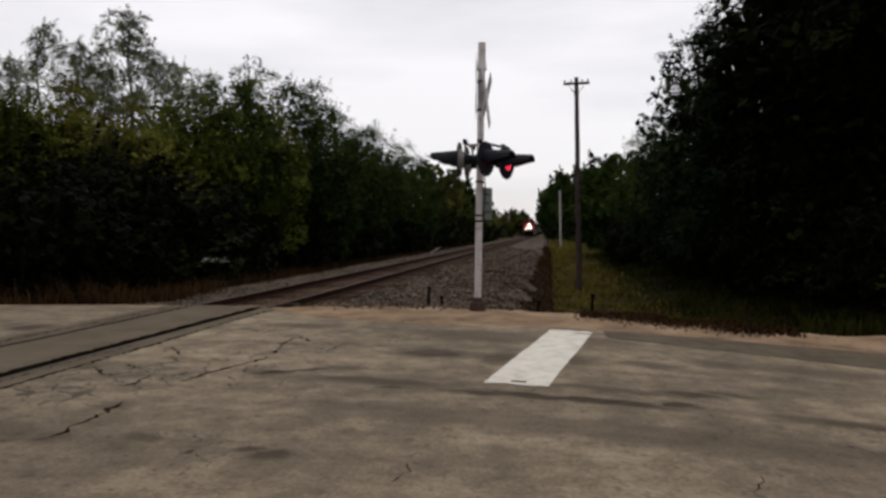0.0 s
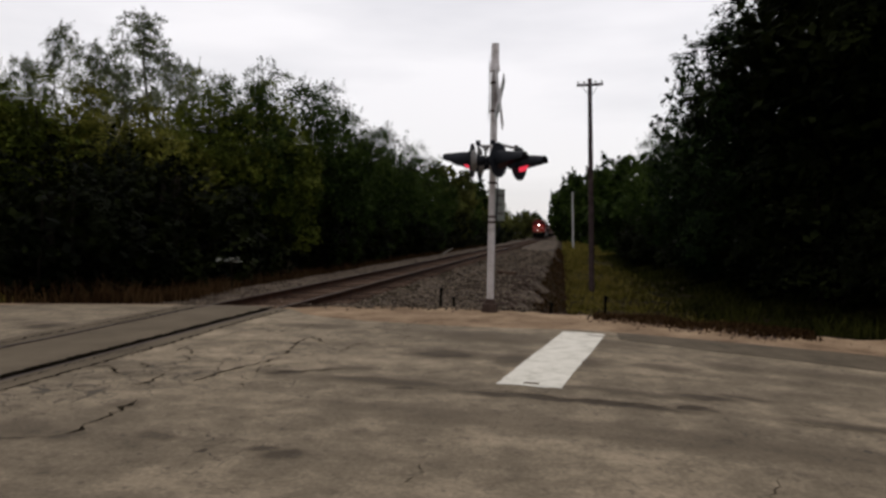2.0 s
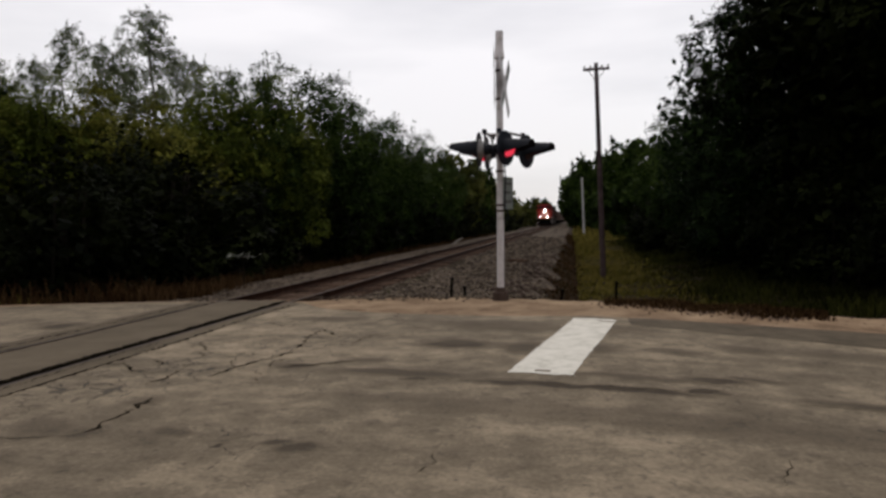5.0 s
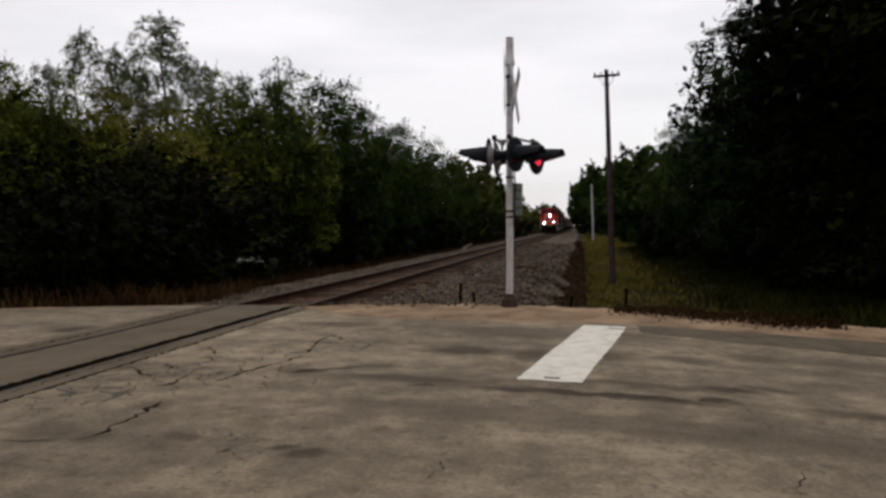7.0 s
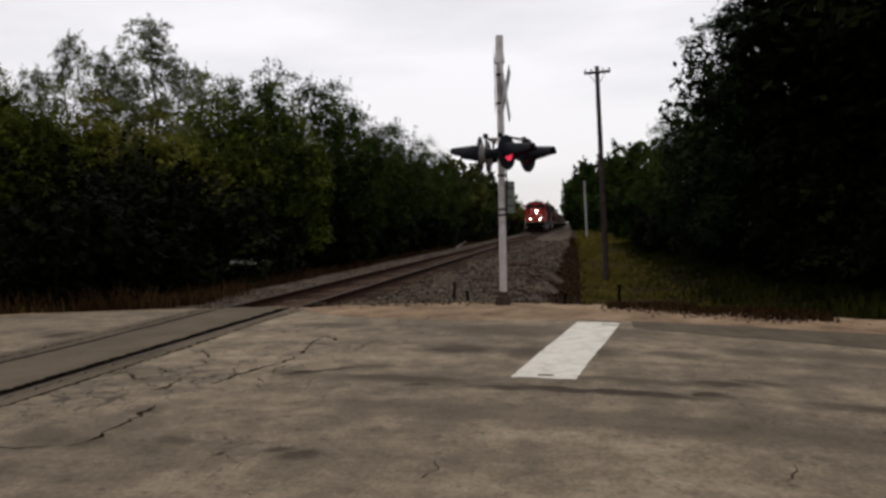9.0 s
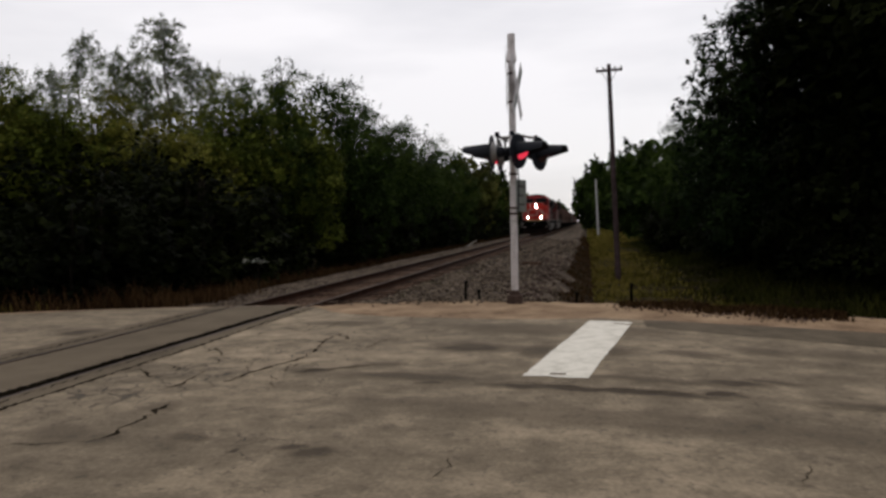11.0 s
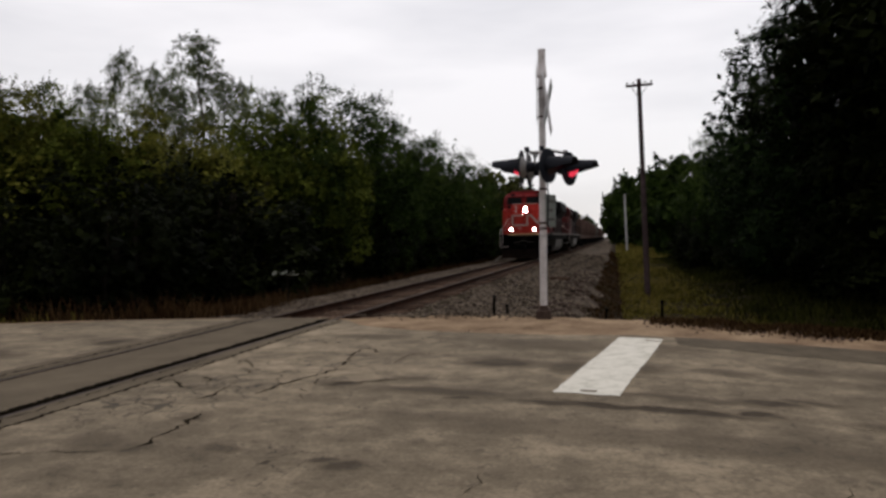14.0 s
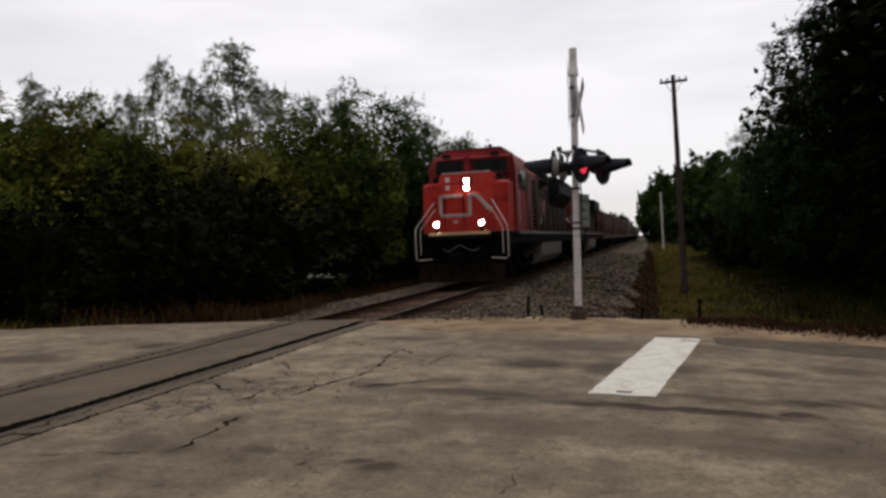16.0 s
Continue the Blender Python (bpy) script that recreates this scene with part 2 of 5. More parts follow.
M_tie = material("weathered oak tie", [(0.016, 0.009, 0.006), (0.052, 0.030, 0.020), (0.095, 0.062, 0.043)], 3, 0.95, bump=0.5, per_piece=0.35, fine=25)
M_bark = material("grey bark", [(0.007, 0.0055, 0.004), (0.020, 0.016, 0.012)], 4, 0.95, bump=0.6, fine=25)
M_palebark = material("pale aspen bark", [(0.06, 0.055, 0.045), (0.16, 0.15, 0.125)], 4, 0.9, bump=0.4, fine=25)


def leaf(name, c0, c1, c2):
    return material(name, [c0, c1, c2], 0.40, 0.65, bump=0, island=0.12, fine=1.6, through_light=0.22, detail=2, spread=(0.34, 0.64))


M_leaf_dark = leaf("dark leaves", (0.006, 0.011, 0.002), (0.019, 0.033, 0.006), (0.044, 0.066, 0.014))
# darker copy of the dark leaves: backlit shade put into the colour
M_leaf_half_shaded = leaf("half-shaded green leaves", (0.002, 0.005, 0.0015), (0.006, 0.012, 0.003), (0.018, 0.030, 0.008))
# leaf colour taken almost to black in place of shade
M_leaf_shaded = leaf("leaves blackened for shade", (0.0012, 0.0018, 0.0004), (0.0035, 0.005, 0.001), (0.011, 0.014, 0.003))
M_leaf = leaf("green leaves", (0.018, 0.024, 0.003), (0.058, 0.074, 0.010), (0.12, 0.135, 0.022))
M_leaf_olive = leaf("olive leaves", (0.026, 0.028, 0.004), (0.080, 0.084, 0.013), (0.15, 0.145, 0.026))
M_leaf_pale = leaf("pale olive leaves", (0.020, 0.024, 0.006), (0.050, 0.056, 0.013), (0.105, 0.105, 0.028))
# grey-green aspen tone, which also holds the pale haze over the left-hand trees
M_leaf_aspen = leaf("hazy grey-green aspen leaves", (0.034, 0.044, 0.020), (0.075, 0.090, 0.042), (0.12, 0.135, 0.066))
M_galv = material("peeling white paint on steel", [(0.18, 0.16, 0.145), (0.46, 0.425, 0.41), (0.56, 0.52, 0.515)], 9, 0.55, 0.1, bump=0.2, spread=(0.25, 0.55))
M_sign_white = material("weathered white sign sheet", [(0.40, 0.385, 0.38), (0.62, 0.60, 0.61)], 7, 0.5, bump=0.1)
M_sign_back = material("dull aluminium sign", [(0.13, 0.145, 0.13), (0.20, 0.215, 0.19)], 6, 0.5, 0.1, bump=0.1)
M_black = material("matt black signal paint", [(0.005, 0.006, 0.009), (0.012, 0.014, 0.020)], 5, 0.6, gloss=0.15, bump=0.1)
M_housing = material("grey lamp housing", [(0.15, 0.14, 0.135), (0.30, 0.285, 0.275)], 6, 0.5, 0.1, bump=0.1)
M_lens_off = material("unlit red glass", [(0.030, 0.004, 0.006), (0.05, 0.007, 0.010)], 12, 0.3, bump=0.1)
M_lens_on = material("lit red glass", [(0.4, 0.02, 0.03), (0.5, 0.03, 0.05)], 12, 0.4, bump=0.1, emit=(1.0, 0.05, 0.10, 0.75))
M_rustbase = material("rusty cast base", [(0.035, 0.022, 0.018), (0.085, 0.06, 0.048)], 9, 0.9, bump=0.5)
M_pole = material("creosoted pole wood", [(0.026, 0.017, 0.017), (0.080, 0.055, 0.056)], 3, 0.9, bump=0.5, fine=30)
M_palepole = material("bleached pole wood", [(0.26, 0.25, 0.24), (0.40, 0.385, 0.37)], 3, 0.85, bump=0.3, fine=30)
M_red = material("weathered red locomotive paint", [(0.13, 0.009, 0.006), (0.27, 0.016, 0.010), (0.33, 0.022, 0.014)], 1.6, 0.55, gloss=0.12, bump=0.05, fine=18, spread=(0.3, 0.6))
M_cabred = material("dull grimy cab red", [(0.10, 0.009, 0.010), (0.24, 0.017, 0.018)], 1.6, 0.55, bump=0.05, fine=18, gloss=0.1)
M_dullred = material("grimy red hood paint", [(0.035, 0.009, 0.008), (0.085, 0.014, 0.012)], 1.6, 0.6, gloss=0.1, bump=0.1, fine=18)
M_hoodred = material("dark maroon hood paint", [(0.010, 0.004, 0.004), (0.032, 0.009, 0.008)], 1.4, 0.65, bump=0.1, fine=14, gloss=0.08)
M_panel = material("rust-brown cabinet panel", [(0.075, 0.035, 0.026), (0.13, 0.065, 0.048)], 1.8, 0.65, bump=0.1, fine=16, gloss=0.1)
M_sill = material("dusty pale sill paint", [(0.10, 0.088, 0.078), (0.17, 0.152, 0.138)], 2, 0.7, bump=0.1, gloss=0.1)
M_locoblack = material("grimy black locomotive paint", [(0.003, 0.0028, 0.0028), (0.009, 0.008, 0.0075)], 2, 0.65, gloss=0.08, bump=0.1)
# running gear and pilot are set almost to black all over
M_under = material("near-black running gear", [(0.001, 0.001, 0.001), (0.003, 0.0025, 0.002)], 3, 0.9, gloss=0.03, bump=0.3)
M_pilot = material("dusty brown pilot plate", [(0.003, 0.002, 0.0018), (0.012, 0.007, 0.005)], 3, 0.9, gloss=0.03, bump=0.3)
M_tank = material("dusty grey fuel tank", [(0.06, 0.055, 0.05), (0.115, 0.105, 0.095)], 3, 0.7, bump=0.2)
M_white = material("dirty white lining", [(0.34, 0.29, 0.26), (0.52, 0.47, 0.44)], 6, 0.55, bump=0.05)
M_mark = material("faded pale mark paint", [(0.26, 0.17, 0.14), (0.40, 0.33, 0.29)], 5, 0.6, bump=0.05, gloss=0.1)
M_yellow = material("faded yellow edge stripe", [(0.30, 0.17, 0.08), (0.42, 0.26, 0.13)], 6, 0.6, bump=0.05)
M_glass = material("dark cab glass", [(0.008, 0.009, 0.010), (0.014, 0.016, 0.017)], 2, 0.12, gloss=0.06, bump=0)
M_lamp = material("headlight glow", [(0.9, 0.85, 0.8), (0.95, 0.9, 0.85)], 2, 0.3, bump=0, emit=(1.0, 0.88, 0.80, 150))
M_hopper = material("brown hopper paint", [(0.042, 0.024, 0.019), (0.080, 0.049, 0.039), (0.110, 0.078, 0.064)], 1.0, 0.75, bump=0.15, fine=12)
M_hoppergrey = material("grey hopper paint", [(0.07, 0.065, 0.06), (0.13, 0.12, 0.11)], 1.0, 0.75, bump=0.15, fine=12)
M_bleached = material("bleached wood", [(0.12, 0.11, 0.095), (0.26, 0.24, 0.21)], 3, 0.9, bump=0.3)
M_flower = material("pale blossom", [(0.22, 0.22, 0.19), (0.36, 0.36, 0.31)], 6, 0.8, bump=0)


# ---- building helpers ----
def mesh_of(name, verts, faces, mats, index=None):
    me = bpy.data.meshes.new(name)
    me.from_pydata([tuple(v) for v in verts], [], faces)
    for m in mats:
        me.materials.append(m)
    if index is not None:
        me.polygons.foreach_set("material_index", index)
    me.update()
    return me


def part(name, bm, mat, parent=None, label="", smooth=False):
    me = bpy.data.meshes.new(name)
    if smooth:
        for f in bm.faces:
            f.smooth = True
    bm.to_mesh(me)
    bm.free()
    for m in (mat if isinstance(mat, (list, tuple)) else [mat]):
        me.materials.append(m)
    ob = new(name, me)
    ob.parent = parent
    if label:
        tagged(ob, label)
    return ob


def empty(name, m=None, **tags):
    ob = new(name)
    if m is not None:
        ob.matrix_world = m
    return tagged(ob, **tags)


def box(bm, x0, x1, y0, y1, z0, z1, bev=0.0, mi=0, m=None):
    """A bevelled block."""
    r = bmesh.ops.create_cube(bm, size=1.0, matrix=(m or Matrix()) @ Matrix.Translation(((x0 + x1) / 2, (y0 + y1) / 2, (z0 + z1) / 2)) @ Matrix.Diagonal((abs(x1 - x0), abs(y1 - y0), abs(z1 - z0), 1)))
    vs = r["verts"]
    fs = {f for v in vs for f in v.link_faces}
    for f in fs:
        f.material_index = mi
    if bev:
        es = {e for v in vs for e in v.link_edges}
        r2 = bmesh.ops.bevel(bm, geom=list(es), offset=bev, segments=1, affect="EDGES")
        for f in r2["faces"]:
            f.material_index = mi
    return bm


def block(x0, x1, y0, y1, z0, z1, bev=0.0, m=None):
    return box(bmesh.new(), x0, x1, y0, y1, z0, z1, bev, 0, m)


def tube(bm, pts, radii, seg=8, caps=True):
    """A tapered round bar through points."""
    pts = [Vector(p) for p in pts]
    if not isinstance(radii, (list, tuple)):
        radii = [radii] * len(pts)
    rings = []
    for i, p in enumerate(pts):
        d = (pts[min(i + 1, len(pts) - 1)] - pts[max(i - 1, 0)]).normalized()
        a = d.orthogonal().normalized() if abs(d.z) < 0.9 else Vector((1, 0, 0))
        a = (a - d * a.dot(d)).normalized()
        b = d.cross(a)
        rings.append([bm.verts.new(p + (a * math.cos(k * math.tau / seg) + b * math.sin(k * math.tau / seg)) * radii[i]) for k in range(seg)])
    for r0, r1 in zip(rings, rings[1:]):
        for k in range(seg):
            bm.faces.new((r0[k], r0[(k + 1) % seg], r1[(k + 1) % seg], r1[k]))
    if caps:
        bm.faces.new(rings[0][::-1])
        bm.faces.new(rings[-1])
    return bm


def bar(pts, r, seg=8):
    return tube(bmesh.new(), pts, r, seg)


def prism(bm, outline, axis, lo, hi, mi=0):
    """A profile extruded along an axis: 'x': outline in (y, z); 'y': in (x, z)."""
    def at(p, q):
        return (q, p[0], p[1]) if axis == "x" else (p[0], q, p[1])
    a = [bm.verts.new(at(p, lo)) for p in outline]
    b = [bm.verts.new(at(p, hi)) for p in outline]
    n = len(a)
    made = [bm.faces.new(a), bm.faces.new(b[::-1])] + [bm.faces.new((a[i], b[i], b[(i + 1) % n], a[(i + 1) % n])) for i in range(n)]
    for f in made:
        f.material_index = mi
    bmesh.ops.recalc_face_normals(bm, faces=made)
    return bm


def smooth01(a, b, v):
    t = np.clip((v - a) / (b - a), 0, 1)
    return t * t * (3 - 2 * t)


# ---- lie of the land ----
TRACK = -5.92
FAR_X = [-80, -30, -10.6, -7, -4.9, -2.9, -1.2, 0.3, 2.0, 5.0, 10, 30, 80]
FAR_Y = [10.0, 11.0, 12.35, 12.6, 12.6, 13.1, 12.8, 12.3, 11.7, 11.3, 10.7, 8.2, 2]


def road_z(x, y):
    return -0.045 * np.clip(x - 0.3, 0, 11) - 0.02 * np.clip(-9.0 - x, 0, 15)


def far_edge(x):
    return np.interp(x, FAR_X, FAR_Y)


def wobble(x, y, s, seed=0.0):
    return np.sin(x * s + 1.3 * seed + 2.1 * np.sin(y * s * 0.7 + seed)) * np.cos(y * s * 1.1 + seed * 2.7 + 1.7 * np.sin(x * s * 0.6))


def land_z(x, y):
    """Height of the bare ground."""
    x, y = np.asarray(x, float), np.asarray(y, float)
    d = x - TRACK
    prof = np.interp(d, [-60, -14, -7, -4.2, -2.7, -1.5, 1.5, 2.4, 4.6, 5.0, 6.3, 11, 16, 60], [-0.5, -0.7, -0.85, -0.8, -0.32, -0.2, -0.2, -0.42, -0.56, -0.66, -1.32, -1.3, -1.0, -0.6])
    prof = prof + 0.05 * wobble(x, y, 0.9) * smooth01(1.6, 3, np.abs(d)) + 0.03 * wobble(x, y, 2.6, 1.0) * smooth01(1.6, 2.6, np.abs(d))
    e = far_edge(x)
    soft_run = np.where(x > -0.8, 2.2, 0.9)
    w = smooth01(0, 1, (y - e) / soft_run)
    rz = road_z(x, y) - 0.05
    near = np.where(y < -6, rz - 0.4 * smooth01(-6, -12, y), rz)
    return near * (1 - w) + prof * w


# ---- ground ----
def axis_steps(stops):
    out = []
    for a, b, step in stops:
        out += list(np.arange(a, b, step))
    return np.array(out + [stops[-1][1]])


def sheet(name, xs, lo, hi, ny, zfun, mats, skirt=0.0, jag=0.0, seed=0):
    """A strip of ground between two edges given as functions of x."""
    rng = np.random.default_rng(seed)
    verts, faces = [], []
    for x in xs:
        a, b = float(lo(x)), float(hi(x)) + (rng.uniform(-jag, jag) if jag else 0)
        ys = a + (b - a) * np.linspace(0, 1, ny)
        zs = zfun(np.full(ny, x), ys)
        verts += [(x, y, z) for y, z in zip(ys, zs)]
        if skirt:
            verts.append((x, b + 0.05, zs[-1] - skirt))
    n = ny + (1 if skirt else 0)
    for i in range(len(xs) - 1):
        for j in range(n - 1):
            faces.append((i * n + j, (i + 1) * n + j, (i + 1) * n + j + 1, i * n + j + 1))
    me = mesh_of(name, verts, faces, mats)
    me.polygons.foreach_set("use_smooth", [True] * len(faces))
    return new(name, me)


gx = axis_steps([(-2500, -400, 300), (-400, -60, 34), (-60, -20, 4), (-20, 16, 0.3), (16, 60, 4), (60, 400, 34), (400, 2500, 300)])
gy = axis_steps([(-2500, -400, 300), (-400, -40, 40), (-40, -6, 3), (-6, 8, 0.7), (8, 26, 0.3), (26, 60, 1.0), (60, 200, 4), (200, 500, 20), (500, 2500, 250)])
XX, YY = np.meshgrid(gx, gy)
ZZ = land_z(XX, YY)
ZZ = np.where((YY < far_edge(XX)) & (YY > -6), ZZ - 0.07, ZZ)
gv = np.stack([XX.ravel(), YY.ravel(), ZZ.ravel()], 1)
nx = len(gx)
gf = [(j * nx + i, j * nx + i + 1, (j + 1) * nx + i + 1, (j + 1) * nx + i) for j in range(len(gy) - 1) for i in range(nx - 1)]
tagged(new("ground", mesh_of("ground", gv, gf, [M_soil])), "dark soil with thin grass beyond the road", "ground", kind="structure")

PAVE_X = [-80, -10.6, -7.2, -4.9, -4.2, -3.2, -1.4, 0.2, 2.4, 5, 30, 80]
PAVE_Y = [9.4, 12.0, 12.4, 12.2, 11.3, 10.75, 10.4, 10.35, 10.15, 9.7, 6.6, 0.5]


def pave_edge(x):
    return np.interp(x, PAVE_X, PAVE_Y)


def near_side(x):
    return -6.0


def road_top(x, y):
    return road_z(x, y) + 0.006 * wobble(x, y, 0.8, 2.0)


def dirt_top(x, y):
    e0, e1 = pave_edge(x), far_edge(x)
    f = np.clip((y - e0) / np.maximum(e1 - e0, 0.1), 0, 1.3)
    lip = 0.07 * np.exp(-((f - 0.92) / 0.16) ** 2) * smooth01(0.0, 1.5, x)
    return road_z(x, y) - 0.012 + 0.012 * wobble(x, y, 3.1, 4.0) + lip * (0.6 + 0.6 * wobble(x, y, 2.2, 5.0))


HEAD = 0.037
RL, RR = TRACK - 0.75, TRACK + 0.75
road = empty("road", None, label="worn patched grey asphalt road over the tracks", category="road", kind="structure")


def slab(name, x0, x1, step, hi, mat, label, zoff=0.0, jag=0.0, seed=0):
    n = max(2, int((x1 - x0) / step))
    ob = sheet(name, np.linspace(x0, x1, n), near_side, hi, 40, lambda x, y: road_top(x, y) + zoff, [mat], 0.07, jag, seed)
    ob.parent = road
    return tagged(ob, label)


slab("pavement", RR + 1.02 - 0.7, 45, 0.25, pave_edge, M_asphalt, "worn grey asphalt with stains", 0, 0.03, 1)
slab("pavement", -70, RL - 0.45, 0.5, pave_edge, M_asphalt, "pale worn asphalt", 0, 0.03, 2)
slab("crossing_panel", RR + HEAD, RR + 0.315, 0.1, pave_edge, M_patch, "dark asphalt beside the rail", 0.004, 0.02, 3)
slab("crossing_panel", RL + HEAD + 0.075, RR - HEAD - 0.075, 0.12, lambda x: 12.45, M_patch, "dark asphalt between the rails", 0.004, 0.03, 4)
slab("crossing_panel", RL - 0.445, RL - HEAD, 0.1, pave_edge, M_patch, "dark asphalt beside the rail", 0.004, 0.02, 5)
verge = sheet("dirt_verge", np.concatenate([np.linspace(-70, -8, 60), np.linspace(-7.8, 12, 110), np.linspace(12.5, 45, 40)]), lambda x: pave_edge(x) - 0.15, far_edge, 16, dirt_top, [M_dirt], 0.12, 0.12, 6)
tagged(verge, "tan dirt and gravel verge along the road", "verge", kind="structure")


def ribbon(name, pts, width, mat, z=0.006, seed=0, label="", step=0.07, wander=0.025, ragged=1.6):
    """A ragged narrow strip lying on the road."""
    rng = np.random.default_rng(seed)
    dense = []
    for a, b in zip(pts, pts[1:]):
        k = max(2, int(math.dist(a, b) / step))
        dense += [(a[0] + (b[0] - a[0]) * i / k, a[1] + (b[1] - a[1]) * i / k) for i in range(k)]
    dense.append(pts[-1])
    p = np.array(dense)
    d = np.gradient(p, axis=0)
    d /= np.linalg.norm(d, axis=1)[:, None] + 1e-9
    nrm = np.stack([-d[:, 1], d[:, 0]], 1)
    p = p + nrm * rng.normal(0, wander, len(p))[:, None]
    taper = np.minimum(1, np.minimum(np.arange(len(p)), np.arange(len(p))[::-1]) / 3 + 0.15)
    pull = np.array([0.25, 0.5, 0.25])
    w0, w1 = width * rng.random(len(p)) ** ragged * taper, width * rng.random(len(p)) ** ragged * taper
    if ragged < 1:
        w0, w1 = np.convolve(w0, pull, "same"), np.convolve(w1, pull, "same")
    a, b = p + nrm * w0[:, None], p - nrm * w1[:, None]
    v = np.concatenate([a, b])
    zz = road_top(v[:, 0], v[:, 1]) + z
    n = len(p)
    me = mesh_of(name, np.column_stack([v, zz]), [(i, i + n, i + n + 1, i + 1) for i in range(n - 1)], [mat])
    ob = new(name, me)
    ob.parent = road
    return tagged(ob, label) if label else ob


WEB = [
    ([(-3.40, 6.06), (-3.33, 6.29), (-3.31, 6.57), (-3.24, 6.90), (-3.13, 7.20), (-3.11, 7.40)], 0.055),
    ([(-3.11, 7.40), (-3.17, 7.95), (-3.28, 8.36), (-3.34, 8.67), (-3.26, 8.96), (-3.11, 8.72), (-2.85, 8.34)], 0.05),
    ([(-2.97, 6.55), (-3.04, 6.80), (-3.01, 6.98)], 0.04),
    ([(-2.88, 6.50), (-2.76, 6.62), (-2.60, 6.66), (-2.15, 6.95)], 0.055),
    ([(-3.39, 4.25), (-3.38, 4.58), (-3.37, 4.83), (-3.41, 5.13), (-3.46, 5.31)], 0.045),
    ([(-4.44, 4.0), (-4.18, 4.04), (-3.77, 4.15), (-3.37, 4.25)], 0.016),
    ([(-4.71, 6.44), (-4.64, 6.59), (-4.29, 6.28), (-4.13, 6.29)], 0.045),
    ([(-3.84, 5.70), (-3.79, 5.87), (-3.82, 6.32)], 0.04),
    ([(-4.43, 6.86), (-4.19, 6.57), (-4.18, 6.64)], 0.03),
]
CRACKS = WEB + [
    ([(-5.10, 4.44), (-4.75, 4.50)], 0.07),
    ([(-4.35, 5.64), (-4.19, 5.63)], 0.03),
    ([(-4.14, 5.73), (-4.06, 5.91)], 0.03),
    ([(-3.72, 6.99), (-3.61, 7.26), (-3.38, 7.14)], 0.03),
    ([(-1.42, 6.15), (-0.61, 6.22), (0.13, 6.0), (0.81, 5.96), (1.33, 5.87)], 0.014),
    ([(1.6, 5.77), (2.03, 5.71), (2.6, 5.66), (4.5, 5.4)], 0.014),
    ([(-0.86, 3.81), (-0.84, 4.0), (-0.83, 4.15)], 0.02),
    ([(1.02, 3.96), (1.19, 4.12), (1.24, 4.41)], 0.011),
    ([(-4.86, 3.2), (-4.83, 5.55), (-4.79, 6.92), (-4.85, 8.43), (-4.96, 10.98), (-4.9, 12.0)], 0.05),
    ([(RR - 0.12, -2), (RR - 0.13, 3), (RR - 0.11, 6), (RR - 0.13, 9), (RR - 0.12, 12.3)], 0.10),
    ([(RR + 0.12, 3.2), (RR + 0.13, 6), (RR + 0.12, 8)], 0.03),
    ([(RL - 0.16, 2), (RL - 0.18, 5), (RL - 0.2, 8), (RL - 0.22, 12.2)], 0.06),
    ([(RL + 0.1, 2), (RL + 0.09, 6), (RL + 0.1, 12.2)], 0.05),
]
for i, (pts, w) in enumerate(CRACKS):
    if w > 0.08:
        # black strip laid on the panel for the darkness of the gap
        ribbon("flangeway_dark", pts, w, M_gap, 0.0085, 10 + i, wander=0.012, step=0.035, ragged=0.7)
    else:
        ribbon("crack", pts, w * 0.75, M_crack, 0.0085 if pts[0][0] < -4.9 else 0.0045, 10 + i, wander=0.02, step=0.06)


rngc = np.random.default_rng(77)
for i in range(20):
    x, y = rngc.uniform(-4.7, -2.0), rngc.uniform(5.8, 10.4)
    an, pts = rngc.uniform(-0.5, 1.9), []
    for k in range(rngc.integers(3, 7)):
        pts.append((float(x), float(y)))
        an += rngc.normal(0, 0.55)
        x, y = min(x + 0.17 * math.cos(an), -1.2), y + 0.24 * math.sin(an)
    ribbon("crack", pts, rngc.uniform(0.008, 0.018), M_crack, 0.0045, 200 + i, wander=0.016, step=0.05)

band = sheet("asphalt_patch", np.linspace(0.75, 14, 60), lambda x: max(9.62 - 0.36 * (x - 0.75), 9.62 - 0.36 * 3.2 - 0.14 * (x - 3.95)) if x > 3.95 else 9.62 - 0.36 * (x - 0.75), lambda x: pave_edge(x) - 0.03, 8, lambda x, y: road_top(x, y) + 0.005, [M_tar], 0, 0.02, 44)
band.parent = road
tagged(band, "dark asphalt patch along the road edge")

# white stop line, with ragged ends
rng0 = np.random.default_rng(5)
sv, sf, K = [], [], 44
for i in range(K + 1):
    f = i / K
    for g in np.linspace(0, 1, 9):
        x = (-0.60 + 0.61 * f) * (1 - g) + (-0.01 + 0.60 * f) * g
        y = (6.49 + 3.63 * f) * (1 - g) + (6.38 + 3.60 * f) * g
        if g in (0.0, 1.0):
            x += rng0.normal(0, 0.005)
        if i in (0, K):
            y += rng0.normal(0, 0.02)
        sv.append((x, y, float(road_top(np.array(x), np.array(y))) + 0.006))
sf = [(i * 9 + j, i * 9 + j + 1, (i + 1) * 9 + j + 1, (i + 1) * 9 + j) for i in range(K) for j in range(8) if not (i in (1, 2, K - 3) and rng0.random() < 0.18)]
tagged(new("stop_line", mesh_of("stop_line", sv, sf, [M_paint])), "worn white painted stop line on asphalt", "road marking")

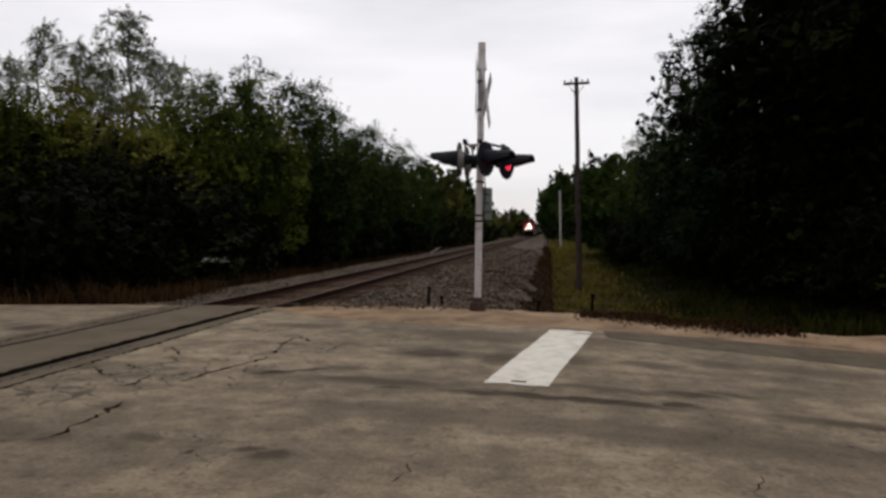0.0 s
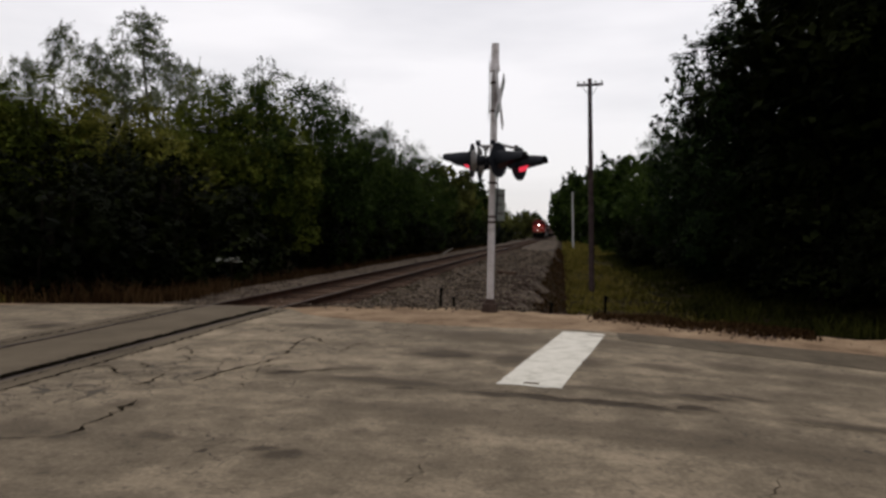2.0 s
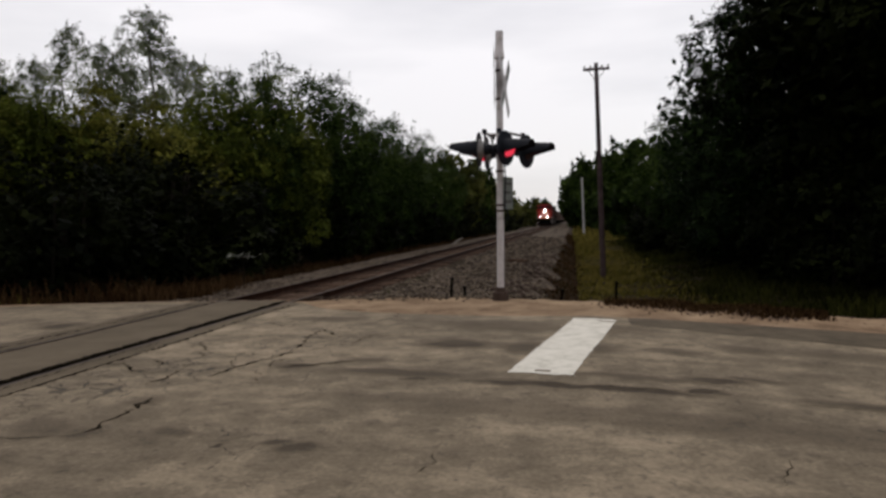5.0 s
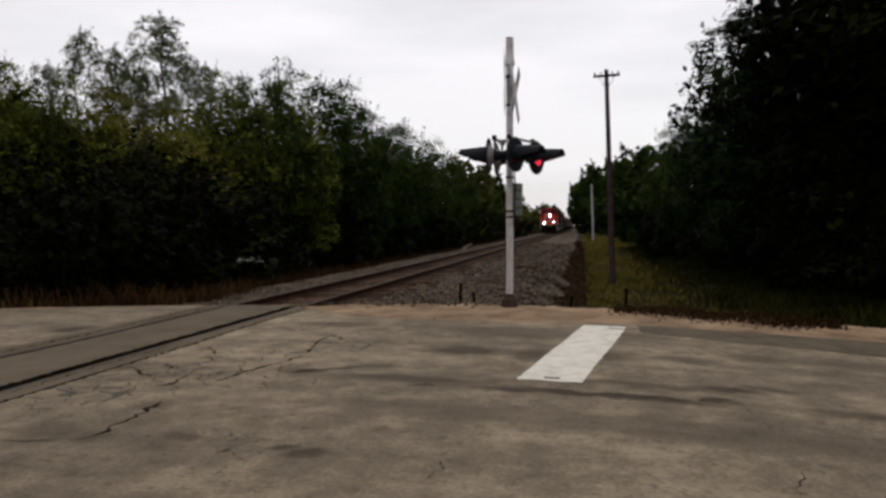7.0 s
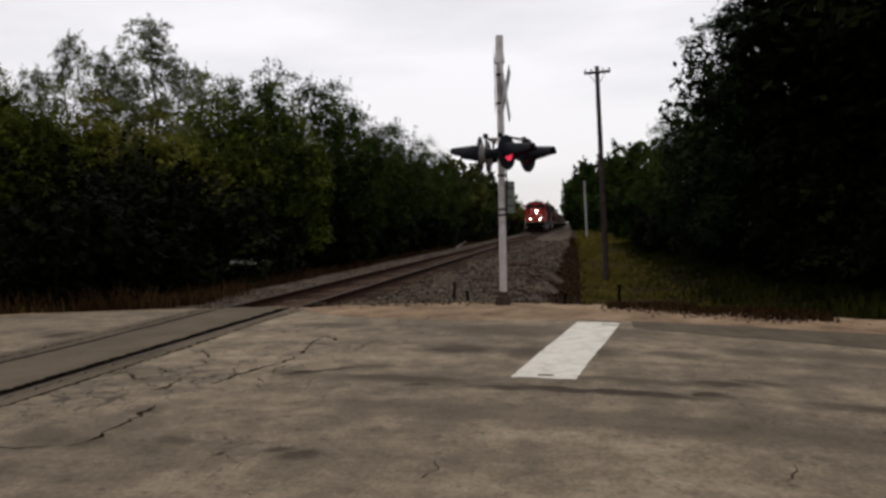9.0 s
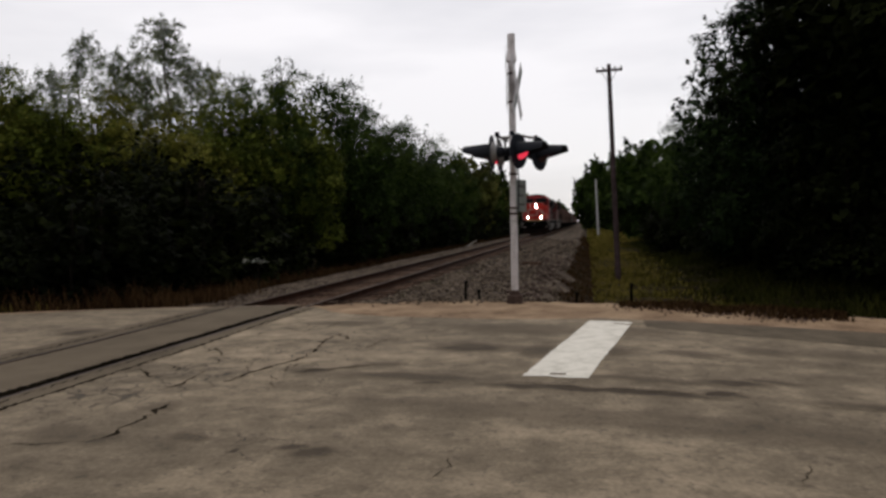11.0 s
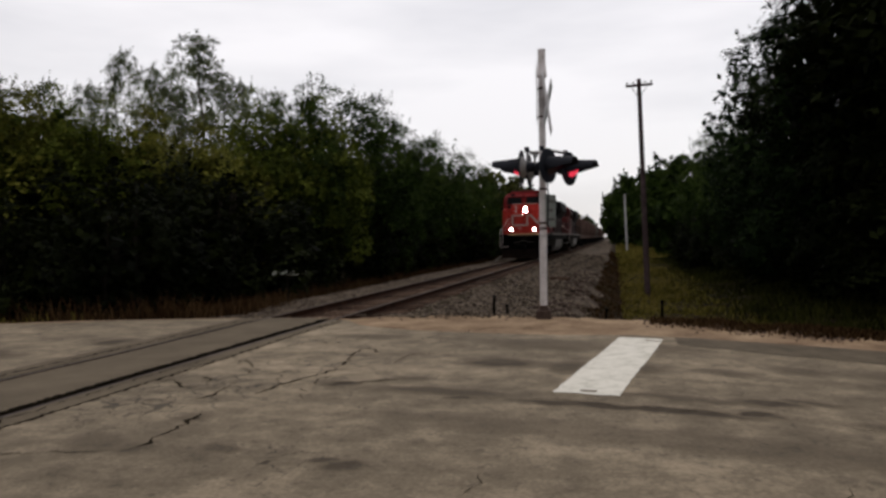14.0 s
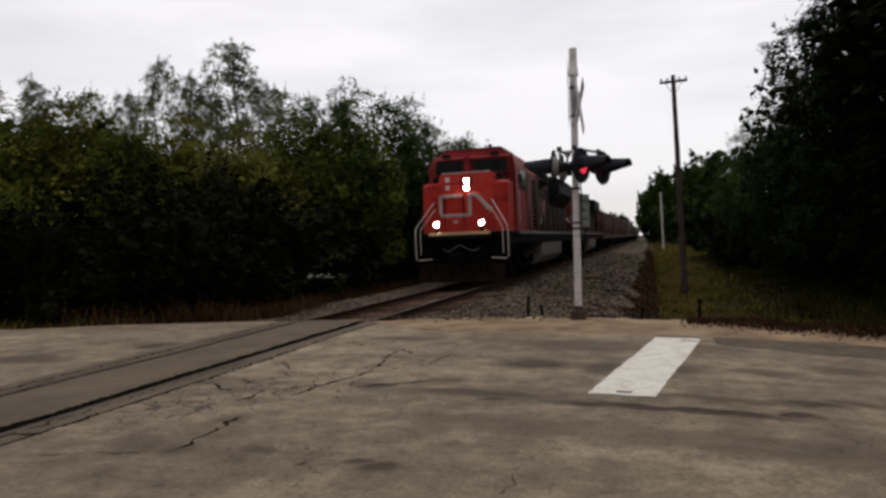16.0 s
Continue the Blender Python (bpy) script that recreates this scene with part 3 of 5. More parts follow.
# ---- railway ----
track = empty("railway_track", None, label="single railway track with rusty rails on timber ties", category="railway", kind="structure")
TRACK_END = 620.0
rail_profile = [(-0.068, -0.165), (0.068, -0.165), (0.068, -0.152), (0.012, -0.135), (0.010, -0.045), (0.037, -0.034), (0.037, -0.004), (0.030, 0.0), (-0.030, 0.0), (-0.037, -0.004), (-0.037, -0.034), (-0.010, -0.045), (-0.012, -0.135), (-0.068, -0.152)]
for cx in (RL, RR):
    bm = prism(bmesh.new(), [(cx + a, b) for a, b in rail_profile], "y", -40, TRACK_END)
    for f in bm.faces:
        if f.normal.z > 0.8 and f.calc_center_median().z > -0.01:
            f.material_index = 1
    part("rail", bm, [M_steel, M_railtop], track, "rusty steel rail with a worn bright head")


def scatter_mesh(name, centres, sizes, base_v, base_f, mat, rng, flat=(1, 1, 1)):
    """Many small turned copies of one low solid in one mesh."""
    n, k = len(centres), len(base_v)
    q = rng.normal(size=(n, 4))
    q /= np.linalg.norm(q, axis=1)[:, None]
    w, x, y, z = q.T
    R = np.stack([1 - 2 * (y * y + z * z), 2 * (x * y - w * z), 2 * (x * z + w * y), 2 * (x * y + w * z), 1 - 2 * (x * x + z * z), 2 * (y * z - w * x), 2 * (x * z - w * y), 2 * (y * z + w * x), 1 - 2 * (x * x + y * y)], 1).reshape(n, 3, 3)
    v = np.einsum("nij,kj->nki", R, np.asarray(base_v, float)) * sizes[:, None, None] * np.asarray(flat) * rng.uniform(0.75, 1.25, (n, k, 1)) + centres[:, None, :]
    f = (np.arange(n)[:, None, None] * k + np.asarray(base_f)[None]).reshape(-1, len(base_f[0]))
    return fast_mesh(name, v.reshape(-1, 3), f, mat)


def fast_mesh(name, v, f, mat):
    me = bpy.data.meshes.new(name)
    me.vertices.add(len(v))
    me.vertices.foreach_set("co", np.ascontiguousarray(v, np.float32).ravel())
    n, k = f.shape
    me.loops.add(n * k)
    me.loops.foreach_set("vertex_index", np.ascontiguousarray(f, np.int32).ravel())
    me.polygons.add(n)
    me.polygons.foreach_set("loop_start", np.arange(0, n * k, k, dtype=np.int32))
    me.materials.append(mat)
    me.update(calc_edges=True)
    return me


OCTA_V = [(1, 0, 0), (-1, 0, 0), (0, 1, 0), (0, -1, 0), (0, 0, 1), (0, 0, -1)]
OCTA_F = [(0, 2, 4), (2, 1, 4), (1, 3, 4), (3, 0, 4), (2, 0, 5), (1, 2, 5), (3, 1, 5), (0, 3, 5)]

# ballast bed: shoulder profile extruded beyond the road, wide on one side
bx = np.array([-4.3, -3.7, -2.6, -1.7, -1.4, -0.7, 0, 0.7, 1.4, 1.7, 2.3, 3.0, 3.7, 4.4, 4.85, 5.2])
bz = np.array([-0.85, -0.36, -0.16, -0.17, -0.215, -0.215, -0.205, -0.215, -0.215, -0.23, -0.36, -0.43, -0.47, -0.5, -0.56, -0.85])
by = axis_steps([(12.45, 30, 0.35), (30, 80, 1.0), (80, 200, 5), (200, 620, 30)])
BX, BY = np.meshgrid(bx, by)
fade = smooth01(12.4, 15.5, BY)
BZ = np.interp(BX, bx, bz) * fade + (1 - fade) * np.where(np.abs(BX) < 1.45, -0.21, np.maximum(-0.10, np.interp(BX, bx, bz)))
BZ += np.where(np.abs(BX) > 1.5, 0.05, 0.012) * wobble(BX, BY, 1.9, 3.0)
BXX = BX + np.where(BX > 4, 0.3, 0) * wobble(BX, BY, 0.6, 1.0) + np.where(BX < -2.4, 0.25, 0) * wobble(BX, BY, 0.7, 7.0)
v = np.stack([(BXX + TRACK).ravel(), BY.ravel(), BZ.ravel()], 1)
n = len(bx)
f = np.array([(j * n + i, j * n + i + 1, (j + 1) * n + i + 1, (j + 1) * n + i) for j in range(len(by) - 1) for i in range(n - 1)])
tagged(new("ballast_bed", fast_mesh("ballast_bed", v, f, M_gravelbed)), "grey crushed stone ballast shoulder beside the track", "ballast", kind="structure")
rngb = np.random.default_rng(8)


def bed_z(dx, y):
    fd = smooth01(12.4, 15.5, y)
    return np.interp(dx, bx, bz) * fd + (1 - fd) * np.where(np.abs(dx) < 1.45, -0.21, np.maximum(-0.10, np.interp(dx, bx, bz))) + np.where(np.abs(dx) > 1.5, 0.05, 0.012) * wobble(dx, y, 1.9, 3.0)


N = 30000
sy = 12.5 + (rngb.random(N) ** 2.0) * 60
sx = rngb.uniform(-4.0, 5.0, N)
keep = (np.abs(np.abs(sx) - 0.75) > 0.10)
sx, sy = sx[keep], sy[keep]
ss = rngb.uniform(0.018, 0.042, len(sx)) * np.where(rngb.random(len(sx)) < 0.06, 1.9, 1.0) * (1 + sy / 90)
ss = np.where(sx < -1.6, np.minimum(ss, 0.024), ss)
ss = np.where(np.abs(sx) < 1.4, np.minimum(ss, 0.034), ss)
cz = bed_z(sx, sy) + ss * 0.35 + np.where(np.abs(sx) < 1.5, 0.012 * rngb.random(len(sx)), 0)
for sel, mt, lb in ((np.abs(sx) > 1.25, M_stone, "loose grey crushed ballast stones beside the rails"), (np.abs(sx) <= 1.25, M_ruststone, "rust-brown ballast stones between the rails")):
    tagged(new("ballast_stones", scatter_mesh("ballast_stones", np.stack([sx + TRACK, sy, cz], 1)[sel], ss[sel], OCTA_V, OCTA_F, mt, rngb, (1, 1, 0.75))), lb, "ballast stones", kind="stuff")
# crumbs of dirt and stone along the verge
N = 520
cx_ = np.concatenate([0.4 + 2.9 * rngb.random(400) ** 0.8, rngb.uniform(-4.5, 9, 120)])
cy_ = far_edge(cx_) + rngb.normal(-0.25, 0.3, N)
cs = rngb.uniform(0.006, 0.034, N) * np.where(cx_ > 0.3, 1.0, 0.35)
tagged(new("verge_crumbs", scatter_mesh("verge_crumbs", np.stack([cx_, cy_, dirt_top(cx_, cy_) + 0.002], 1), cs, OCTA_V, OCTA_F, M_rustbase, rngb, (1, 1, 0.7))), "brown clods and stones along the verge", "clods", kind="stuff")
N = 420
cy_ = 13.2 + 26 * rngb.random(N) ** 1.6
cx_ = TRACK + 4.5 + rngb.normal(0, 0.35, N) + 0.3 * wobble(cy_, cy_, 0.6, 1.0)
tagged(new("bank_clods", scatter_mesh("bank_clods", np.stack([cx_, cy_, bed_z(cx_ - TRACK, cy_) + 0.03], 1), rngb.uniform(0.03, 0.11, N), OCTA_V, OCTA_F, M_rustbase, rngb, (1, 1, 0.6))), "dark brown clods along the foot of the ballast", "clods", kind="stuff")
tagged(new("spilled_stones", scatter_mesh("spilled_stones", np.stack([rngb.uniform(-5, -0.5, 260), 13.0 + rngb.normal(0, 0.22, 260), np.full(260, 0.0)], 1), rngb.uniform(0.015, 0.04, 260), OCTA_V, OCTA_F, M_stone, rngb, (1, 1, 0.7))), "ballast stones spilled on the verge", "stones", kind="stuff")


# ---- plants ----
def quads(centres, size, rng, up=0.35, aspect=0.55, out=None):
    """One small leaf face at each centre, randomly turned."""
    n = len(centres)
    nr = rng.normal(size=(n, 3))
    nr[:, 2] = np.abs(nr[:, 2]) + up
    if out is not None:
        nr = 0.7 * nr / np.linalg.norm(nr, axis=1)[:, None] + 1.0 * out
    nr /= np.linalg.norm(nr, axis=1)[:, None]
    a = np.cross(nr, rng.normal(size=(n, 3)))
    a /= np.linalg.norm(a, axis=1)[:, None] + 1e-9
    b = np.cross(nr, a)
    s = (size * rng.uniform(0.6, 1.4, n))[:, None]
    v = np.stack([centres + a * s, centres + b * s * aspect, centres - a * s, centres - b * s * aspect], 1).reshape(-1, 3)
    return v, np.arange(4 * n).reshape(n, 4)


def crown_points(rng, rad, z0, z1, clumps, per, clump_r, cone=0.0):
    """Leaf places and directions: drooping sprays over the upper side of rounded lobes, which build an uneven crown."""
    pts, outs, few = [], [], max(6, per * 3 // 7)
    shape = rng.normal(0, 0.16, 9)
    z1 -= 0.05 * clump_r
    mid = np.array([0, 0, (z0 + z1) / 2])
    for place in range(max(8, clumps // 5)):
        while True:
            p = rng.uniform(-1, 1, 3) if place or cone < 0.3 else np.array([0.05, 0, 0.95])
            r = np.linalg.norm(p)
            if 0.35 < r < 1.0 and (r > 0.6 or rng.random() < 0.3):
                break
        th = math.atan2(p[1], p[0])
        k = 1 + 0.42 * sum(shape[i] * math.cos((i % 4 + 1) * th + i + 2 * p[2]) for i in range(9))
        wz = 1 - cone * (p[2] * 0.5 + 0.5)
        c = mid + np.array([p[0] * rad * k * wz, p[1] * rad * k * wz, p[2] * (z1 - z0) / 2 * (0.9 + 0.1 * k)]) * 0.93
        lobe = rad * rng.uniform(0.10, 0.26)
        away = (c - mid) / (np.linalg.norm(c - mid) + 1e-6)
        for _s in range(9):
            d = rng.normal(size=3)
            d[2] += 0.25
            d = d / np.linalg.norm(d) + 0.45 * away
            d /= np.linalg.norm(d)
            nn = d + np.array([0, 0, 0.4])
            nn /= np.linalg.norm(nn)
            t1 = np.cross(nn, rng.normal(size=3))
            t1 /= np.linalg.norm(t1)
            t2 = np.cross(nn, t1)
            sr = clump_r * rng.uniform(0.32, 0.68)
            u, an = np.sqrt(rng.random((few, 1))), rng.uniform(0, math.tau, (few, 1))
            side = t1 * np.cos(an) + t2 * np.sin(an) * 0.75
            q = side * u * sr + nn * rng.normal(0, 0.22, (few, 1)) * sr - np.array([0, 0, 0.2]) * u ** 2 * sr
            pts.append(c + d * lobe * [1, 1, 1.05] + q)
            outs.append(nn + 0.7 * side * u)
        if p[2] > -0.1:
            for _s in range(3):
                tip = np.array([0, 0, 0.9]) + 0.55 * away + rng.normal(0, 0.25, 3)
                tip /= np.linalg.norm(tip)
                k = max(8, few // 2)
                f = rng.random((k, 1)) ** 0.8
                pts.append(c + tip * (lobe * 0.7 + f * clump_r * rng.uniform(0.5, 1.15)) + rng.normal(0, 0.20, (k, 3)) * clump_r * (1.05 - f) * 0.6)
                outs.append(np.tile(tip * 0.6 + [0, 0, 0.3], (k, 1)) + rng.normal(0, 0.3, (k, 3)))
    outs = np.concatenate(outs)
    return np.concatenate(pts), outs / np.linalg.norm(outs, axis=1)[:, None]


def make_tree(name, seed, h, rad, base, clumps, per, clump_r, size, leafmat, bark, label, category="tree", cone=0.2, trunk_r=0.16, fill=4000, stems=1):
    """A tapered trunk with limbs and a clumped crown."""
    rng = np.random.default_rng(seed)
    t = empty(name, None, label=label, category=category)
    bm = bmesh.new()
    for s in range(stems):
        ox, oy = (rng.uniform(-0.4, 0.4, 2) * rad * 0.6 if stems > 1 else (0, 0))
        lean = rng.uniform(-0.05, 0.05, 2) * h
        line = [(ox + lean[0] * f ** 1.5 + rng.normal(0, 0.02) * h * f * 0.4, oy + lean[1] * f ** 1.5 + rng.normal(0, 0.02) * h * f * 0.4, h * f * 0.88 - 0.3 * (f == 0)) for f in np.linspace(0, 1, 8)]
        tube(bm, line, [trunk_r * (1 - 0.9 * f) + 0.012 for f in np.linspace(0, 1, 8)], 7)
        for k in range(9):
            f = rng.uniform(max(base / h, 0.15), 0.9)
            i = min(6, int(f * 7))
            p0 = Vector(line[i]).lerp(Vector(line[i + 1]), f * 7 - i)
            an, ln = rng.uniform(0, math.tau), rad * rng.uniform(0.55, 0.95) * (1 - 0.5 * f)
            p1 = p0 + Vector((math.cos(an) * ln * 0.5, math.sin(an) * ln * 0.5, ln * 0.3))
            p2 = p0 + Vector((math.cos(an + 0.2) * ln, math.sin(an + 0.2) * ln, ln * 0.7))
            r0 = trunk_r * (1 - 0.85 * f) * 0.5
            tube(bm, [p0, p1, p2], [r0, r0 * 0.6, 0.008], 5)
    part("trunk", bm, bark, t)
    pts, outs = crown_points(rng, rad, base, h, clumps, per, clump_r, cone=cone)
    v, f = quads(pts, size, rng, out=outs)
    if fill:
        inner = rng.normal(0, 1, (fill, 3))
        inner /= np.linalg.norm(inner, axis=1)[:, None]
        inner *= rng.random((fill, 1)) ** 0.4 * 0.91
        inner = inner * [rad, rad, (h - base) / 2 * 0.95] + [0, 0, (h + base) / 2 - 0.02 * h]
        v2, f2 = quads(inner, size * 2.0, rng)
        f = np.concatenate([f, f2 + len(v)])
        v = np.concatenate([v, v2])
    crown = new("crown", fast_mesh("crown", v, f, leafmat))
    crown.parent = t
    return t


used = set()


def plant(proto, x, y, h, turn, wide=1.0, sink=0.1, label=""):
    """Sets a tree of that height at a place; the first use takes the first-built one."""
    s = h / proto["h"]
    m = Matrix.Translation((x, y, float(land_z(x, y)) - sink)) @ pose(0, 0, 0, 0, 0, turn) @ Matrix.Diagonal((s * wide, s * wide, s, 1))
    if proto["ob"].name not in used:
        used.add(proto["ob"].name)
        proto["ob"].matrix_basis = m
        proto["base"] = m
        ob = proto["ob"]
    else:
        keep_scale = proto["ob"].scale.copy()
        proto["ob"].scale = (1, 1, 1)
        ob = copy_thing(proto["ob"], m)
        proto["ob"].scale = keep_scale
    if label:
        tagged(ob, label)
    return ob


def proto(h, *a, **k):
    return {"ob": make_tree(a[0], a[1], h, *a[2:], **k), "h": h}


T_round = proto(9, "broadleaf_tree", 11, 3.4, 1.0, 215, 104, 0.88, 0.060, M_leaf_dark, M_bark, "dense dark green broadleaf tree beside the track")
T_oval = proto(9, "broadleaf_tree", 12, 3.05, 0.8, 185, 104, 0.8, 0.060, M_leaf, M_bark, "dense green broadleaf tree in the wood edge", cone=0.35)
T_olive = proto(8, "broadleaf_tree", 13, 3.15, 0.3, 185, 104, 0.78, 0.060, M_leaf_olive, M_bark, "olive green broadleaf tree at the wood edge", cone=0.3)
T_aspen = proto(11, "aspen_tree", 14, 2.1, 3.0, 250, 90, 0.5, 0.042, M_leaf_aspen, M_palebark, "tall thin aspen with sparse grey-green leaves", cone=0.42, trunk_r=0.10, fill=500)
# wood-edge shrubs: the shade under the wood is put into their leaves
T_shrub = proto(3, "shrub", 15, 1.7, 0.0, 95, 28, 0.46, 0.062, M_leaf_shaded, M_bark, "dense dark shrub at the wood edge", category="shrub", cone=0.1, trunk_r=0.03, fill=420, stems=4)
T_shrub2 = proto(3, "shrub", 16, 1.7, 0.0, 95, 28, 0.46, 0.062, M_leaf_shaded, M_bark, "dark green shrub at the wood edge", category="shrub", cone=0.1, trunk_r=0.03, fill=420, stems=4)
# right-hand trees and shrubs have their unlit side painted into the leaves
T_big = proto(14, "broadleaf_tree", 17, 5.0, 1.2, 300, 108, 1.0, 0.11, M_leaf_shaded, M_bark, "tall dense dark broadleaf tree beside the grass", trunk_r=0.3, cone=0.25, fill=4000)
T_right = proto(12, "broadleaf_tree", 23, 4.5, 1.0, 300, 104, 0.9, 0.078, M_leaf_half_shaded, M_bark, "tall ragged deep green tree beside the grass", trunk_r=0.22, cone=0.4, fill=4000)
T_rshrub = proto(3.2, "shrub", 22, 1.8, 0.0, 100, 26, 0.48, 0.066, M_leaf_shaded, M_bark, "dense blackish shrub under the tall trees", category="shrub", cone=0.1, trunk_r=0.03, fill=420, stems=4)
T_far = proto(11, "broadleaf_tree", 18, 4.2, 0.3, 100, 28, 1.15, 0.28, M_leaf_dark, M_bark, "distant dark green tree along the railway", fill=900)
T_far2 = proto(8, "broadleaf_tree", 19, 3.8, 0.0, 110, 36, 1.0, 0.22, M_leaf_pale, M_bark, "distant pale olive tree along the railway", fill=800)

KINDS = {"round": T_round, "oval": T_oval, "olive": T_olive, "aspen": T_aspen, "big": T_big, "right": T_right, "far": T_far, "far2": T_far2}
TREES = [
    ("oval", -17.3, 21.6, 7.3, 121, 1),
    ("olive", -16.3, 22.8, 7.2, 303, 1),
    ("oval", -19.6, 21.3, 7.9, 278, 1),
    ("olive", -20.4, 20.2, 7.7, 66, 1.1),
    ("oval", -21.3, 19.0, 7.6, 189, 1.1),
    ("olive", -14.9, 24.0, 6.8, 309, 1.15),
    ("oval", -14.8, 27.1, 8.6, 242, 1),
    ("round", -14.2, 29.2, 8.9, 320, 0.9),
    ("oval", -13.4, 30.3, 8.9, 297, 1),
    ("round", -13.7, 35.3, 10.6, 33, 1.05),
    ("round", -12.8, 37.5, 9.4, 310, 0.8),
    ("round", -13.1, 43.5, 9.0, 6, 1),
    ("round", -13.0, 48.6, 9.8, 240, 1),
    ("round", -12.8, 55.7, 9.3, 132, 1),
    ("round", -12.9, 64.8, 9.4, 282, 1),
    ("far2", -13.5, 78.9, 10.8, 119, 0.9),
    ("far", -13.3, 93.1, 10.6, 98, 0.8),
    ("far2", -13.2, 111.3, 10.6, 240, 0.9),
    ("far2", -14.3, 139.4, 10.1, 276, 1),
    ("far", -15.9, 169.5, 10.4, 281, 0.9),
    ("aspen", -22.5, 28.9, 11.7, 243, 1),
    ("aspen", -21.6, 30.1, 11.2, 203, 0.9),
    ("aspen", -20.0, 31.3, 13.0, 327, 1.2),
    ("aspen", -19.6, 32.4, 11.4, 77, 1),
    ("aspen", -22.6, 26.9, 9.8, 118, 1),
    ("aspen", -19.0, 37.6, 11.4, 325, 0.9),
    ("aspen", -19.4, 43.6, 12.3, 77, 0.9),
    ("aspen", -24.8, 26.6, 9.9, 267, 1),
    ("aspen", -27.4, 26.2, 10.8, 199, 1),
    ("aspen", -20.0, 35.4, 11.5, 7, 1),
    ("aspen", -19.2, 28.4, 9.8, 343, 1),
    ("far2", -14.0, 185.0, 6.9, 32, 1.1),
    ("far2", -11.7, 215.7, 9.8, 81, 1.1),
    ("far", -10.5, 271.5, 10.4, 302, 1.2),
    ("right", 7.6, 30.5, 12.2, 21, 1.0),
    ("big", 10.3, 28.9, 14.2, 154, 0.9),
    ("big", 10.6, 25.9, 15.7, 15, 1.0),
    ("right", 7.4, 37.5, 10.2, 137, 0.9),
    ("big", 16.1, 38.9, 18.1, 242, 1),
    ("round", 7.8, 48.7, 10.0, 304, 0.9),
    ("round", 8.6, 64.0, 11.0, 198, 1),
    ("far", 7.5, 74.0, 11.6, 218, 1),
    ("far", 6.3, 90.0, 11.8, 202, 0.9),
    ("far", 6.0, 137.5, 16.3, 295, 0.9),
    ("far", 4.4, 177.7, 18.1, 227, 0.85),
    ("far", 0.6, 187.2, 16.3, 68, 0.8),
    ("far", -0.7, 237.6, 17.8, 187, 0.6),
    ("far", 2.8, 202.7, 19.0, 49, 0.7),
]
for kind, x, y, h, turn, wide in TREES:
    plant(KINDS[kind], x, y, h, turn, wide)
rngs = np.random.default_rng(21)
# undergrowth along the wood edges
EDGE = []
for y in np.arange(18.5, 70, 2.1):
    EDGE.append((-12.3 - 1.3 * rngs.random(), y + rngs.uniform(-0.6, 0.6), rngs.uniform(2.6, 4.6)))
for y in np.arange(70, 150, 6):
    EDGE.append((-11.8 - 1.5 * rngs.random(), y, rngs.uniform(3.5, 5)))
for x in np.arange(-13, -36, -2.2):
    EDGE.append((x, 17.0 + rngs.uniform(-0.8, 1.2), rngs.uniform(2.6, 4.4)))
for x in np.arange(-14, -36, -2.6):
    EDGE.append((x, 20.5 + rngs.uniform(-0.8, 1.2), rngs.uniform(4.2, 5.6)))
for i in range(30):
    f = i / 29
    EDGE.append((8.2 + 3.2 * rngs.random() - 2.4 * f, 17.5 + 42 * f + rngs.uniform(-0.5, 0.5), rngs.uniform(2.6, 5.0)))
for i in range(8):
    EDGE.append((11 + i * 2.2, 16.5 + rngs.uniform(-0.8, 1.2), rngs.uniform(3.0, 5.2)))
for y in np.arange(60, 240, 9):
    EDGE.append((9.0 - 0.026 * (y - 60) + rngs.random(), y, rngs.uniform(3.5, 6)))
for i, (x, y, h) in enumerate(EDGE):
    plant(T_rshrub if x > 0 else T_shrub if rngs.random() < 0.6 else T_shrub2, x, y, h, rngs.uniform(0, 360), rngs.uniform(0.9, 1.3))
# a second, deeper rank so that no sky shows between trunks
for i in range(11):
    plant(T_far, -24 - 2.0 * rngs.random() + (-1.2 * i if i < 6 else 0), 24 + i * 7.0, 8.2 + 0.3 * i + rngs.random(), rngs.uniform(0, 360), 1.2)
for i in range(7):
    plant(T_far, 15.5 + 2 * rngs.random(), 22 + i * 7.0, rngs.uniform(10, 13), rngs.uniform(0, 360), 1.2)

# unseen trees added behind the camera to cut sky light on the wood
for i in range(15):
    plant(T_far, -46 + i * 6.4 + rngs.uniform(-1, 1), -13 - 4 * rngs.random() - (0 if abs(i - 7) > 2 else 3), rngs.uniform(11, 14), rngs.uniform(0, 360), 1.15, label="unseen tree added behind the camera to block sky light")


